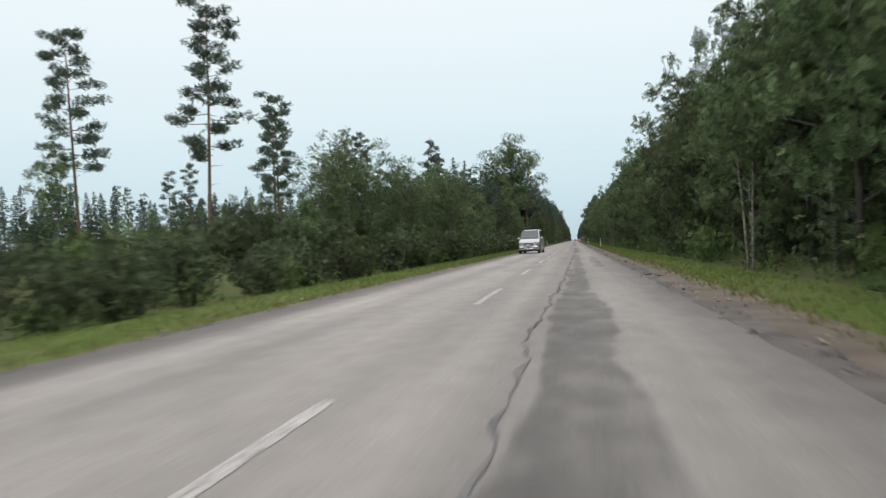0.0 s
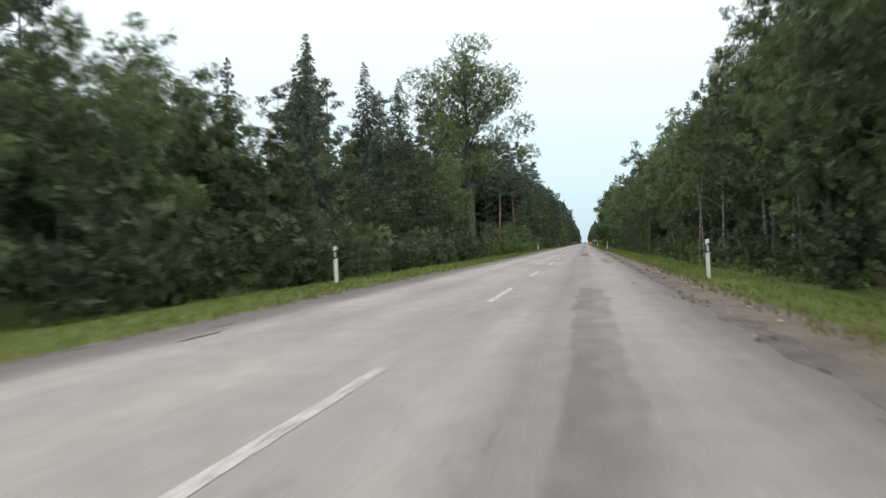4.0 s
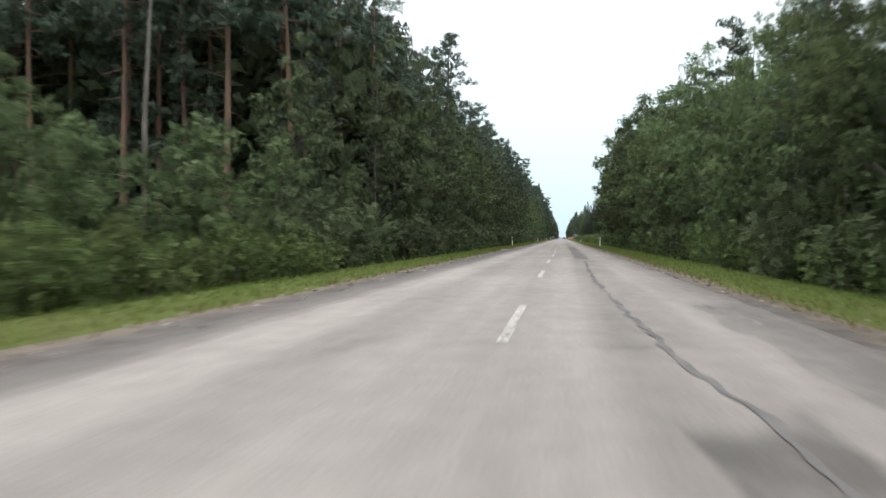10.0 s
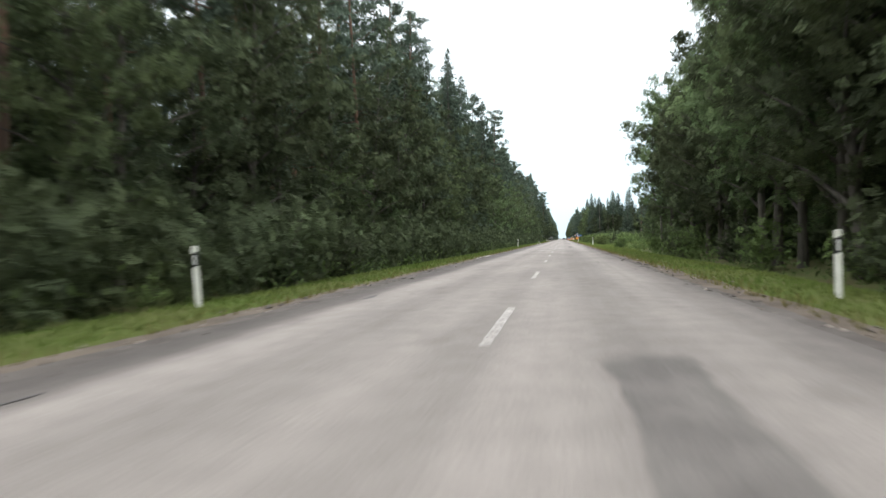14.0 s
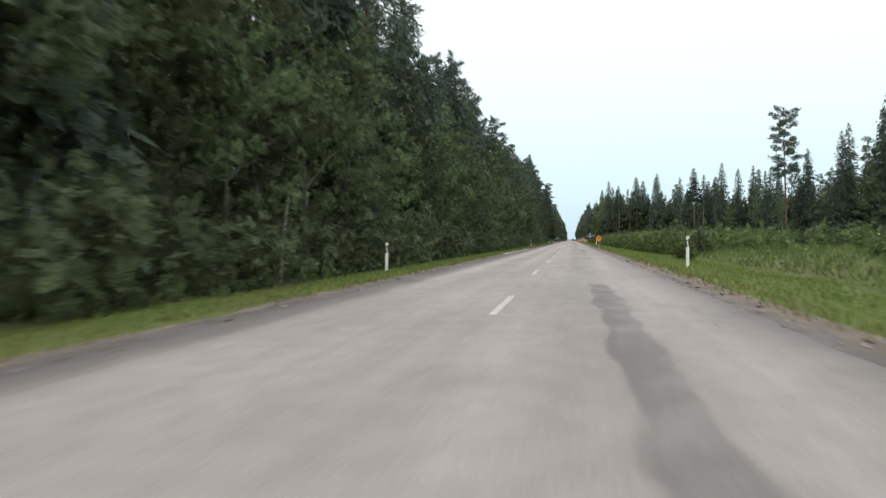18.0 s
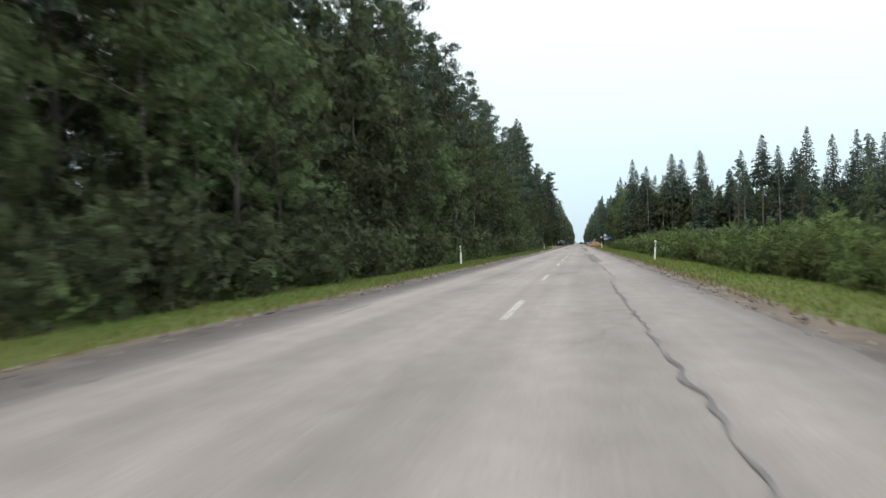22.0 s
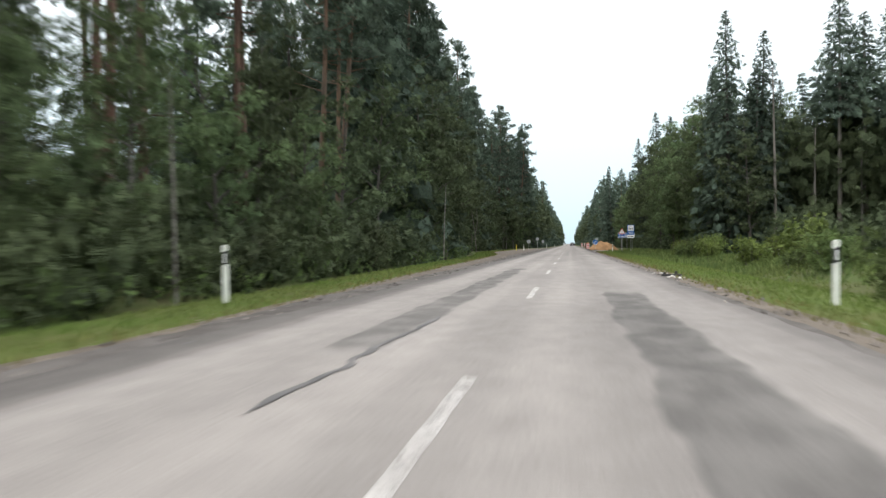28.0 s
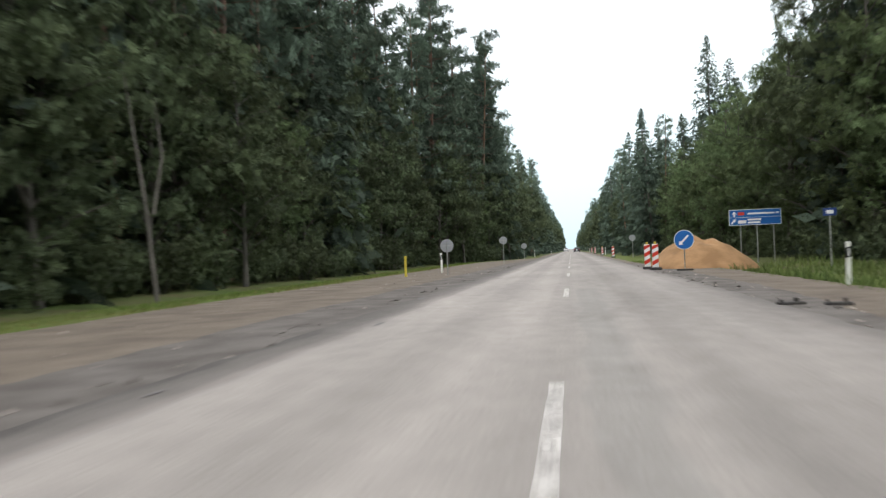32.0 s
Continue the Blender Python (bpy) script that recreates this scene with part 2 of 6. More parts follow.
M = dict(
    asphalt=asphalt_material("asphalt", (0.333, 0.304, 0.284), (0.273, 0.250, 0.234), WEAR, REPAIRS),
    crumbled=material("crumbled_asphalt", (0.155, 0.140, 0.130), (0.095, 0.084, 0.076), 1.2, 0.95, 0.7, fine=40),
    worn=material("worn_asphalt", (0.20, 0.18, 0.17), (0.25, 0.225, 0.21), 2.0, 0.9, 0.5, fine=60),
    skid=material("rubber_mark", (0.245, 0.228, 0.218), (0.29, 0.266, 0.25), 0.8, 0.85, 0.3, fine=60),
    seal=material("crack_seal", (0.105, 0.102, 0.102), (0.18, 0.17, 0.167), 1.2, 0.8, 0.2),
    paint=material("road_paint", (0.58, 0.555, 0.53), (0.42, 0.39, 0.37), 4.0, 0.7, 0.2, fine=60, cut=26, hole=0.66),
    gravel=material("gravel", (0.190, 0.158, 0.126), (0.125, 0.102, 0.082), 0.9, 0.95, 1.0, fine=38),
    stone=material("loose_stone", (0.38, 0.34, 0.30), (0.24, 0.21, 0.185), 9, 0.9, 0.3, island=0.35),
    pale_stone=material("pale_crushed_stone", (0.62, 0.60, 0.56), (0.42, 0.40, 0.37), 9, 0.9, 0.3, island=0.3),
    ground=material("forest_ground", (0.080, 0.115, 0.036), (0.105, 0.098, 0.050), 0.35, 0.95, 0.6, fine=12, gloss=0.05),
    turf=material("verge_turf", (0.097, 0.136, 0.036), (0.122, 0.132, 0.050), 0.5, 0.95, 0.8, fine=26, gloss=0.05),
    grass=material("grass_blade", (0.128, 0.192, 0.046), (0.167, 0.200, 0.064), 0.22, 0.8, island=0.32, through_light=0.35, gloss=0.12),
    herb=material("meadow_herb", (0.095, 0.145, 0.048), (0.150, 0.185, 0.062), 0.25, 0.8, island=0.4, through_light=0.3, gloss=0.12),
    dry=material("dry_grass_blade", (0.200, 0.168, 0.068), (0.150, 0.155, 0.045), 0.5, 0.8, island=0.35, through_light=0.25),
    weed=material("weed_leaf", (0.080, 0.126, 0.045), (0.110, 0.152, 0.056), 0.3, 0.75, island=0.42, through_light=0.3, gloss=0.1, cut=16),
    flower=material("pale_flower", (0.55, 0.53, 0.45), (0.42, 0.42, 0.30), 3, 0.8),
    leaf=material("broad_leaf", (0.100, 0.142, 0.070), (0.134, 0.176, 0.083), 0.35, 0.8, spread=0.28, island=0.40, through_light=0.34, gloss=0.08, cut=22, hole=0.53),
    # dark_leaf: a deeper green, lowered further to stand for shade under the canopy
    leaf_dark=material("dark_leaf", (0.061, 0.079, 0.045), (0.087, 0.108, 0.056), 0.35, 0.8, spread=0.28, island=0.42, through_light=0.20, gloss=0.06, cut=23, hole=0.55),
    leaf_bush=material("bush_leaf", (0.076, 0.108, 0.041), (0.109, 0.142, 0.052), 0.4, 0.8, spread=0.28, island=0.36, through_light=0.28, gloss=0.08, cut=20, hole=0.54),
    leaf_yellow=material("yellowing_leaf", (0.135, 0.170, 0.046), (0.118, 0.155, 0.046), 0.6, 0.7, spread=0.2, island=0.4, through_light=0.28, gloss=0.15, cut=14),
    spruce=material("spruce_needle", (0.056, 0.078, 0.060), (0.076, 0.100, 0.072), 0.4, 0.85, spread=0.25, island=0.40, through_light=0.18, gloss=0.06, cut=19, hole=0.64),
    pine=material("pine_needle", (0.074, 0.102, 0.076), (0.097, 0.126, 0.090), 0.4, 0.8, spread=0.22, island=0.45, through_light=0.22, gloss=0.08, cut=19, hole=0.55),
    bark_pine=material("pine_bark", (0.17, 0.098, 0.066), (0.095, 0.070, 0.055), 1.2, 0.9, 0.8, stretch=(3, 3, 0.6), fine=18, spread=0.2),
    bark_grey=material("grey_bark", (0.115, 0.105, 0.092), (0.06, 0.055, 0.048), 2.0, 0.9, 0.8, stretch=(3, 3, 0.7), fine=20, spread=0.2),
    bark_birch=material("birch_bark", (0.25, 0.235, 0.21), (0.08, 0.07, 0.062), 3.0, 0.8, 0.4, stretch=(0.7, 0.7, 2.2), fine=24, spread=0.15),
    dead=material("dead_wood", (0.19, 0.172, 0.152), (0.10, 0.09, 0.078), 2.0, 0.9, 0.5, stretch=(3, 3, 0.5), fine=20),
    pole=material("weathered_pole", (0.33, 0.31, 0.285), (0.21, 0.195, 0.18), 1.5, 0.9, 0.5, stretch=(4, 4, 0.4), fine=25),
    white=material("white_plastic", (0.80, 0.81, 0.76), (0.66, 0.67, 0.61), 3.0, 0.45, spread=0.06),
    black=material("black_plastic", (0.025, 0.025, 0.028), (0.045, 0.045, 0.045), 4, 0.5),
    reflector=material("reflector", (0.75, 0.76, 0.74), (0.6, 0.6, 0.6), 30, 0.2, gloss=0.8),
    yellow=material("yellow_plastic", (0.62, 0.50, 0.06), (0.5, 0.4, 0.05), 4, 0.5),
    steel=material("galvanised_steel", (0.42, 0.43, 0.42), (0.30, 0.31, 0.30), 5, 0.5, metal=0.6, spread=0.1),
    signback=material("sign_back", (0.34, 0.35, 0.36), (0.27, 0.28, 0.29), 3, 0.5, metal=0.3),
    sign_blue=material("sign_blue", (0.012, 0.105, 0.36), (0.016, 0.125, 0.40), 2, 0.4),
    sign_navy=material("sign_navy", (0.02, 0.05, 0.20), (0.025, 0.06, 0.22), 2, 0.4),
    sign_white=material("sign_white", (0.78, 0.79, 0.79), (0.70, 0.71, 0.71), 2, 0.4),
    sign_red=material("sign_red", (0.55, 0.045, 0.025), (0.48, 0.04, 0.025), 2, 0.4),
    sign_orange=material("sign_orange", (0.80, 0.37, 0.045), (0.74, 0.34, 0.045), 2, 0.4),
    rubber=material("dark_rubber", (0.035, 0.034, 0.034), (0.06, 0.055, 0.05), 3, 0.8, 0.2),
    sand=material("heaped_sand", (0.36, 0.212, 0.105), (0.24, 0.138, 0.066), 1.6, 0.95, 1.0, fine=14),
    silver=material("silver_paint", (0.50, 0.51, 0.52), (0.47, 0.48, 0.49), 1, 0.28, metal=0.55, gloss=0.6),
    dark_paint=material("dark_paint", (0.03, 0.032, 0.036), (0.04, 0.042, 0.046), 1, 0.25, gloss=0.6),
    glass=material("tinted_glass", (0.07, 0.078, 0.078), (0.09, 0.098, 0.098), 1, 0.05, gloss=1.0),
    lamp_glass=material("headlight_glass", (0.36, 0.38, 0.40), (0.24, 0.25, 0.27), 14, 0.1, gloss=0.8),
    chrome=material("chrome", (0.7, 0.7, 0.7), (0.6, 0.6, 0.6), 2, 0.15, metal=1.0),
    rim=material("alloy_rim", (0.40, 0.41, 0.42), (0.3, 0.3, 0.31), 4, 0.35, metal=0.7),
    tail=material("tail_lamp", (0.35, 0.02, 0.02), (0.28, 0.02, 0.02), 4, 0.2),
)

# ---- mesh tools ----
def mesh_of(name, verts, faces, *mats, index=None, smooth=False):
    me = bpy.data.meshes.new(name)
    me.from_pydata([tuple(v) for v in verts], [], [tuple(f) for f in faces])
    for m in mats:
        me.materials.append(m)
    if index is not None:
        me.polygons.foreach_set("material_index", index)
    if smooth:
        me.polygons.foreach_set("use_smooth", [True] * len(me.polygons))
    me.update()
    return me


def part(name, data, mat, parent, label=""):
    """Links a mesh or a bmesh as one part under a thing or under a part."""
    if isinstance(data, bmesh.types.BMesh):
        me = bpy.data.meshes.new(name)
        data.to_mesh(me)
        data.free()
        me.materials.append(mat)
    else:
        me = data
    ob = new(name, me)
    ob.parent = parent
    return tagged(ob, label)


def box(bm, x0, x1, y0, y1, z0, z1, bevel=0.0):
    got = bmesh.ops.create_cube(bm, size=1.0, matrix=Matrix.Translation(((x0 + x1) / 2, (y0 + y1) / 2, (z0 + z1) / 2)) @ Matrix.Diagonal((x1 - x0, y1 - y0, z1 - z0, 1)))
    if bevel:
        es = list({e for v in got["verts"] for e in v.link_edges})
        bmesh.ops.bevel(bm, geom=es, offset=bevel, segments=2, affect="EDGES", profile=0.5)
    return bm


def disc(bm, r, thick, centre, axis="Y", n=28, r2=None):
    rot = Matrix.Rotation(radians(90), 4, "X") if axis == "Y" else (Matrix.Rotation(radians(90), 4, "Y") if axis == "X" else Matrix.Identity(4))
    bmesh.ops.create_cone(bm, cap_ends=True, segments=n, radius1=r, radius2=r if r2 is None else r2, depth=thick, matrix=Matrix.Translation(centre) @ rot)
    return bm


def prism(bm, outline, y0, y1, origin=(0, 0, 0)):
    """An outline in x and z, drawn out from y0 to y1."""
    ox, oy, oz = origin
    a = [bm.verts.new((ox + x, oy + y0, oz + z)) for x, z in outline]
    b = [bm.verts.new((ox + x, oy + y1, oz + z)) for x, z in outline]
    bm.faces.new(a)
    bm.faces.new(b[::-1])
    for i in range(len(a)):
        j = (i + 1) % len(a)
        bm.faces.new((a[j], a[i], b[i], b[j]))
    bmesh.ops.recalc_face_normals(bm, faces=bm.faces)
    return bm


def tube(line, radii, sides=6):
    """Vertices and faces of a tapered tube along a line of points."""
    line = [Vector(p) for p in line]
    verts, faces = [], []
    for i, p in enumerate(line):
        d = (line[min(i + 1, len(line) - 1)] - line[max(i - 1, 0)]).normalized()
        u = d.orthogonal().normalized() if abs(d.z) < 0.9 else Vector((1, 0, 0)).cross(d).normalized()
        w = d.cross(u)
        for k in range(sides):
            a = 2 * math.pi * k / sides
            verts.append(p + (u * math.cos(a) + w * math.sin(a)) * radii[i])
        if i:
            for k in range(sides):
                j = (k + 1) % sides
                faces.append(((i - 1) * sides + k, (i - 1) * sides + j, i * sides + j, i * sides + k))
    return verts, faces


class Heap:
    """Gathers tubes and leaves into one mesh."""
    def __init__(self):
        self.v, self.f, self.n = [], [], 0

    def add(self, verts, faces):
        self.v.extend(verts)
        self.f.extend([tuple(i + self.n for i in f) for f in faces])
        self.n += len(verts)


def leaf_quads(points, sizes, rng, aspect=0.5, drop=0.0, outward=None, facing=None):
    """A kite for every point, turned at random or facing roughly a given way: vertices and faces."""
    n = len(points)
    a = rng.normal(size=(n, 3))
    if outward is not None:
        a = a * 0.7 + outward
    a[:, 2] -= drop
    a /= np.linalg.norm(a, axis=1)[:, None] + 1e-9
    b = np.cross(a, rng.normal(size=(n, 3)) if facing is None else facing + 0.5 * rng.normal(size=(n, 3)))
    b /= np.linalg.norm(b, axis=1)[:, None] + 1e-9
    s = np.asarray(sizes)[:, None]
    p = np.asarray(points)
    v = np.stack([p - a * s, p + b * s * aspect - a * s * 0.15, p + a * s, p - b * s * aspect - a * s * 0.15], axis=1).reshape(-1, 3)
    f = np.arange(4 * n).reshape(-1, 4)
    return v.tolist(), f.tolist()


def shell_points(rng, centres, radii, count, squash=0.75, inner=0.55):
    """Points in the outer shell of clumps."""
    pick = rng.choice(len(centres), size=count, p=(radii ** 2) / (radii ** 2).sum())
    d = rng.normal(size=(count, 3))
    d /= np.linalg.norm(d, axis=1)[:, None]
    r = radii[pick] * (inner + (1 - inner) * rng.random(count) ** 0.6) * (1 + 0.12 * rng.normal(size=count))
    q = d * r[:, None]
    q[:, 2] *= squash
    return centres[pick] + q, d


# ---- kinds of tree: each gives a trunk mesh and a crown mesh ----
def broadleaf(seed, height, radius, low, count, size, leaf, bark, forked=False, trunk_r=None, gaps=0.0, core=0.16):
    """count leaves in the outer clumps; core: the share of larger, shaded leaves inside them."""
    rng = np.random.default_rng(seed)
    wood, crown = Heap(), Heap()
    r0 = trunk_r or height * 0.011
    lean = rng.normal(size=2) * 0.03 * height
    def spine(s):
        return Vector((lean[0] * s * s + 0.12 * math.sin(4 * s + seed), lean[1] * s * s + 0.12 * math.sin(5 * s + 2 * seed), height * 0.95 * s))
    wood.add(*tube([spine(s / 8) - Vector((0, 0, 0.3 if s == 0 else 0)) for s in range(9)], [r0 * (1.25 if s == 0 else 1) * (1 - 0.115 * s) for s in range(9)], 7))
    centres, radii = [], []
    limbs = int(15 + height * 0.7)
    for k in range(limbs):
        s = low + (0.96 - low) * (k + rng.random() * 0.6) / limbs
        a = k * 2.4 + rng.random() * 0.7
        env = radius * math.sin(math.pi * min(0.97, 0.22 + 0.78 * (s - low) / (1 - low))) ** 0.7
        reach = env * (0.5 + 0.6 * rng.random())
        rise = reach * (0.35 + 0.55 * rng.random()) * (1.3 if forked else 1)
        if forked and k == 0:
            a, reach, rise = 0.1, env * 1.15, env * 0.8
        p0 = spine(s * 0.93)
        p2 = p0 + Vector((math.cos(a) * reach, math.sin(a) * reach, rise))
        p1 = p0.lerp(p2, 0.5) + Vector((0, 0, 0.10 * reach))
        wood.add(*tube([p0, p1, p2], [r0 * (1.0 - 0.8 * s) * 0.55 + 0.012, r0 * (1.0 - 0.8 * s) * 0.3 + 0.01, 0.012], 4))
        for q, g in ((p1, 0.75), (p2, 0.95), (p0.lerp(p1, 0.6), 0.6)):
            if rng.random() < gaps:
                continue
            centres.append(q + Vector(rng.normal(size=3) * 0.2))
            radii.append(max(0.35, env * 0.31 * g * (0.7 + 0.6 * rng.random())))
    centres.append(spine(0.97))
    radii.append(radius * 0.24)
    centres, radii = np.array([tuple(c) for c in centres]), np.array(radii)
    pts, d = shell_points(rng, centres, radii, count)
    pts[:, 2] = np.maximum(pts[:, 2], 0.15)
    crown.add(*leaf_quads(pts, size * 1.22 * (0.6 + 0.8 * rng.random(count)), rng, 0.64, 0.3, facing=d + np.array((0, 0, 0.25))))
    inner = int(count * core)
    if inner:
        pts, d = shell_points(rng, centres, radii * 0.6, inner, 0.75, 0.0)
        crown.add(*leaf_quads(pts, size * 1.8 * (0.7 + 0.6 * rng.random(inner)), rng, 0.7, 0.1))
    return mesh_of("trunk", wood.v, wood.f, bark, smooth=True), mesh_of("crown", crown.v, crown.f, leaf)


def spruce(seed, height, radius, low, per, size, step=0.36, bark="bark_grey"):
    rng = np.random.default_rng(seed)
    wood, crown = Heap(), Heap()
    r0 = height * 0.010 + 0.03
    wood.add(*tube([(0, 0, -0.3), (0, 0, height * 0.5), (0, 0, height * 0.97)], [r0, r0 * 0.6, 0.015], 6))
    z, pts, sizes, outs = low * height, [], [], []
    while z < height * 0.985:
        f = (z - low * height) / (height * (1 - low))
        reach = radius * ((1 - f) ** 0.70) * (0.86 + 0.2 * rng.random()) + 0.03
        n = 9 + int(3 * (1 - f))
        for k in range(n):
            a = rng.random() * 6.283
            L = reach * (0.80 + 0.28 * rng.random())
            dr = 0.12 + 0.34 * (1 - f)
            if per > 3 and f < 0.9 and rng.random() < 0.2:
                wood.add(*tube([(0, 0, z), (math.cos(a) * L * 0.7, math.sin(a) * L * 0.7, z - L * dr * 0.8)], [0.03, 0.01], 3))
            m = max(2, int(per * (0.35 + L / radius)))
            for i in range(m):
                u = (i + 0.6 + 0.4 * rng.normal()) / m
                side = rng.normal() * 0.22 * (1.15 - u) * L
                pts.append((math.cos(a) * L * u - math.sin(a) * side, math.sin(a) * L * u + math.cos(a) * side, z - L * dr * u + 0.3 * L * dr * u * u + rng.normal() * 0.06))
                outs.append((math.cos(a) * 1.2, math.sin(a) * 1.2, -0.55))
                sizes.append(size * (0.7 + 0.6 * rng.random()) * (0.26 + 0.74 * (1 - f) ** 0.8) * (0.9 + 0.25 * u))
        z += step * (0.75 + 0.5 * rng.random()) * height / 19 * (0.6 + 0.4 * (1 - f))
    crown.add(*leaf_quads(np.array(pts), np.array(sizes), rng, 0.60, 0.25, np.array(outs)))
    up = np.zeros((4, 3))
    up[:, 2] = 1.5
    crown.add(*leaf_quads(np.array([(0, 0, height * 0.985 - 0.16 * i) for i in range(4)]), np.full(4, 0.14), rng, 0.12, 0, up))
    return mesh_of("trunk", wood.v, wood.f, M[bark], smooth=True), mesh_of("crown", crown.v, crown.f, M["spruce"])


def pine(seed, height, radius, low, count, size, stubs=14, taper=0.75):
    """taper: 0 gives a round-headed crown, 1 a crown that narrows to its tip."""
    rng = np.random.default_rng(seed)
    wood, crown = Heap(), Heap()
    r0 = height * 0.0066 + 0.02
    bend = rng.normal(size=2) * 0.25
    def spine(s):
        return Vector((bend[0] * math.sin(2.5 * s), bend[1] * math.sin(2 * s), height * s))
    wood.add(*tube([spine(s / 7) - Vector((0, 0, 0.3 if s == 0 else 0)) for s in range(8)], [r0 * (1.15 - 0.14 * s) for s in range(8)], 7))
    for k in range(stubs):
        s = 0.2 + 0.5 * rng.random()
        a = rng.random() * 6.283
        L = 0.5 + 1.3 * rng.random()
        p0 = spine(s)
        p1 = p0 + Vector((math.cos(a) * L, math.sin(a) * L, rng.normal() * 0.2))
        wood.add(*tube([p0, p1], [0.03, 0.008], 3))
    centres, radii = [], []
    limbs = 28
    for k in range(limbs):
        s = low + (0.98 - low) * (k + rng.random() * 0.5) / limbs
        f = (s - low) / (1 - low)
        a = k * 2.4 + rng.random()
        L = radius * ((1 - taper) * (0.45 + 0.55 * math.sin(math.pi * (0.18 + 0.72 * f))) + taper * (0.14 + 0.86 * (1 - f) ** 0.8)) * (0.6 + 0.55 * rng.random())
        p0 = spine(s)
        p2 = p0 + Vector((math.cos(a) * L, math.sin(a) * L, L * (0.05 + 0.55 * f)))
        wood.add(*tube([p0, p0.lerp(p2, 0.5) - Vector((0, 0, 0.1 * L)), p2], [r0 * 0.3 * (1.2 - f), 0.03, 0.01], 4))
        for q in (0.55, 0.8, 1.0):
            centres.append(p0.lerp(p2, q) + Vector(rng.normal(size=3) * 0.15))
            radii.append((0.46 + 0.25 * rng.random()) * radius / 2.2 * (1 - 0.35 * taper * f))
    centres.append(spine(0.985))
    radii.append(0.5)
    pts, d = shell_points(rng, np.array([tuple(c) for c in centres]), np.array(radii), count, 0.55, 0.3)
    crown.add(*leaf_quads(pts, size * 1.15 * (0.6 + 0.8 * rng.random(count)), rng, 0.42, -0.35, facing=d * 0.7 + np.array((0, 0, 0.45))))
    return mesh_of("trunk", wood.v, wood.f, M["bark_pine"], smooth=True), mesh_of("crown", crown.v, crown.f, M["pine"])


def bush(seed, height, radius, count, size, leaf):
    rng = np.random.default_rng(seed)
    wood, crown = Heap(), Heap()
    centres, radii = [], []
    for k in range(9):
        a, r = k * 2.4 + rng.random(), radius * (0.15 + 0.75 * rng.random())
        top = Vector((math.cos(a) * r, math.sin(a) * r, height * (0.45 + 0.4 * rng.random()) * (1 - 0.25 * r / radius)))
        foot = Vector((math.cos(a) * 0.2, math.sin(a) * 0.2, -0.2))
        wood.add(*tube([foot, foot.lerp(top, 0.6) + Vector((0, 0, 0.1)), top], [0.03, 0.02, 0.008], 3))
        for q in (0.45, 0.75, 1.0):
            centres.append(foot.lerp(top, q) + Vector(rng.normal(size=3) * 0.12))
            radii.append(radius * 0.36 * (0.8 + 0.5 * rng.random()))
    pts, d = shell_points(rng, np.array([tuple(c) for c in centres]), np.array(radii), count, 0.85, 0.4)
    pts[:, 2] = np.abs(pts[:, 2])
    crown.add(*leaf_quads(pts, size * 1.22 * (0.6 + 0.8 * rng.random(count)), rng, 0.6, -0.2, facing=d + np.array((0, 0, 0.3))))
    return mesh_of("stems", wood.v, wood.f, M["bark_grey"]), mesh_of("foliage", crown.v, crown.f, leaf)

# ---- ground, road and verge ----
def widen(y):
    """The lay-by on the far side opens slowly past 600 m, then to its full depth."""
    k = 0
    steps = ((600, 0.0), (618, 0.12), (641, 0.25), (663, 0.37), (692, 1.0), (760, 1.0), (785, 0.0))
    if not 600 < y < 785:
        return 0.0
    while y > steps[k + 1][0]:
        k += 1
    (y0, a), (y1, b) = steps[k], steps[k + 1]
    return a + (b - a) * (y - y0) / (y1 - y0)


def margin(y):
    """Where the growth begins behind the lay-by: its grass is deeper there than on the verge."""
    w = widen(y)
    return 5.0 * w + 2.2 * max(0.0, w - 0.4)


def ground_z(x, y):
    a = abs(x)
    if x < -3.4:
        a = max(3.4, a - 5.0 * widen(y))
    if a < 3.2:
        return -0.06
    if a < 4.4:
        return -0.02
    dip = -0.30 * math.exp(-((a - 8.0) / 1.6) ** 2)
    return -0.02 + dip + 0.10 * noise.noise((x * 0.15, y * 0.15, 3.0)) * min(1, (a - 4.4) / 3)


xs = [-2500, -900, -400, -200, -120, -80, -55, -40, -30, -24, -20, -17, -14.5, -12.5, -11, -10, -9, -8.2, -7.4, -6.6, -5.8, -5.0, -4.4, -3.2]
xs = xs + [-v for v in reversed(xs)]
ys = [-1500, -600, -250, -120, -60] + list(range(-30, 800, 3)) + [820, 860, 920, 1000, 1150, 1400, 1800, 2400, 3200, 4200]
gv = [(x, y, ground_z(x, y)) for y in ys for x in xs]
nx = len(xs)
gf = [(j * nx + i, j * nx + i + 1, (j + 1) * nx + i + 1, (j + 1) * nx + i) for j in range(len(ys) - 1) for i in range(nx - 1)]
ground = tagged(new("ground", mesh_of("ground", gv, gf, M["ground"], smooth=True)), "mossy dark green forest ground with low growth", "ground", kind="structure")


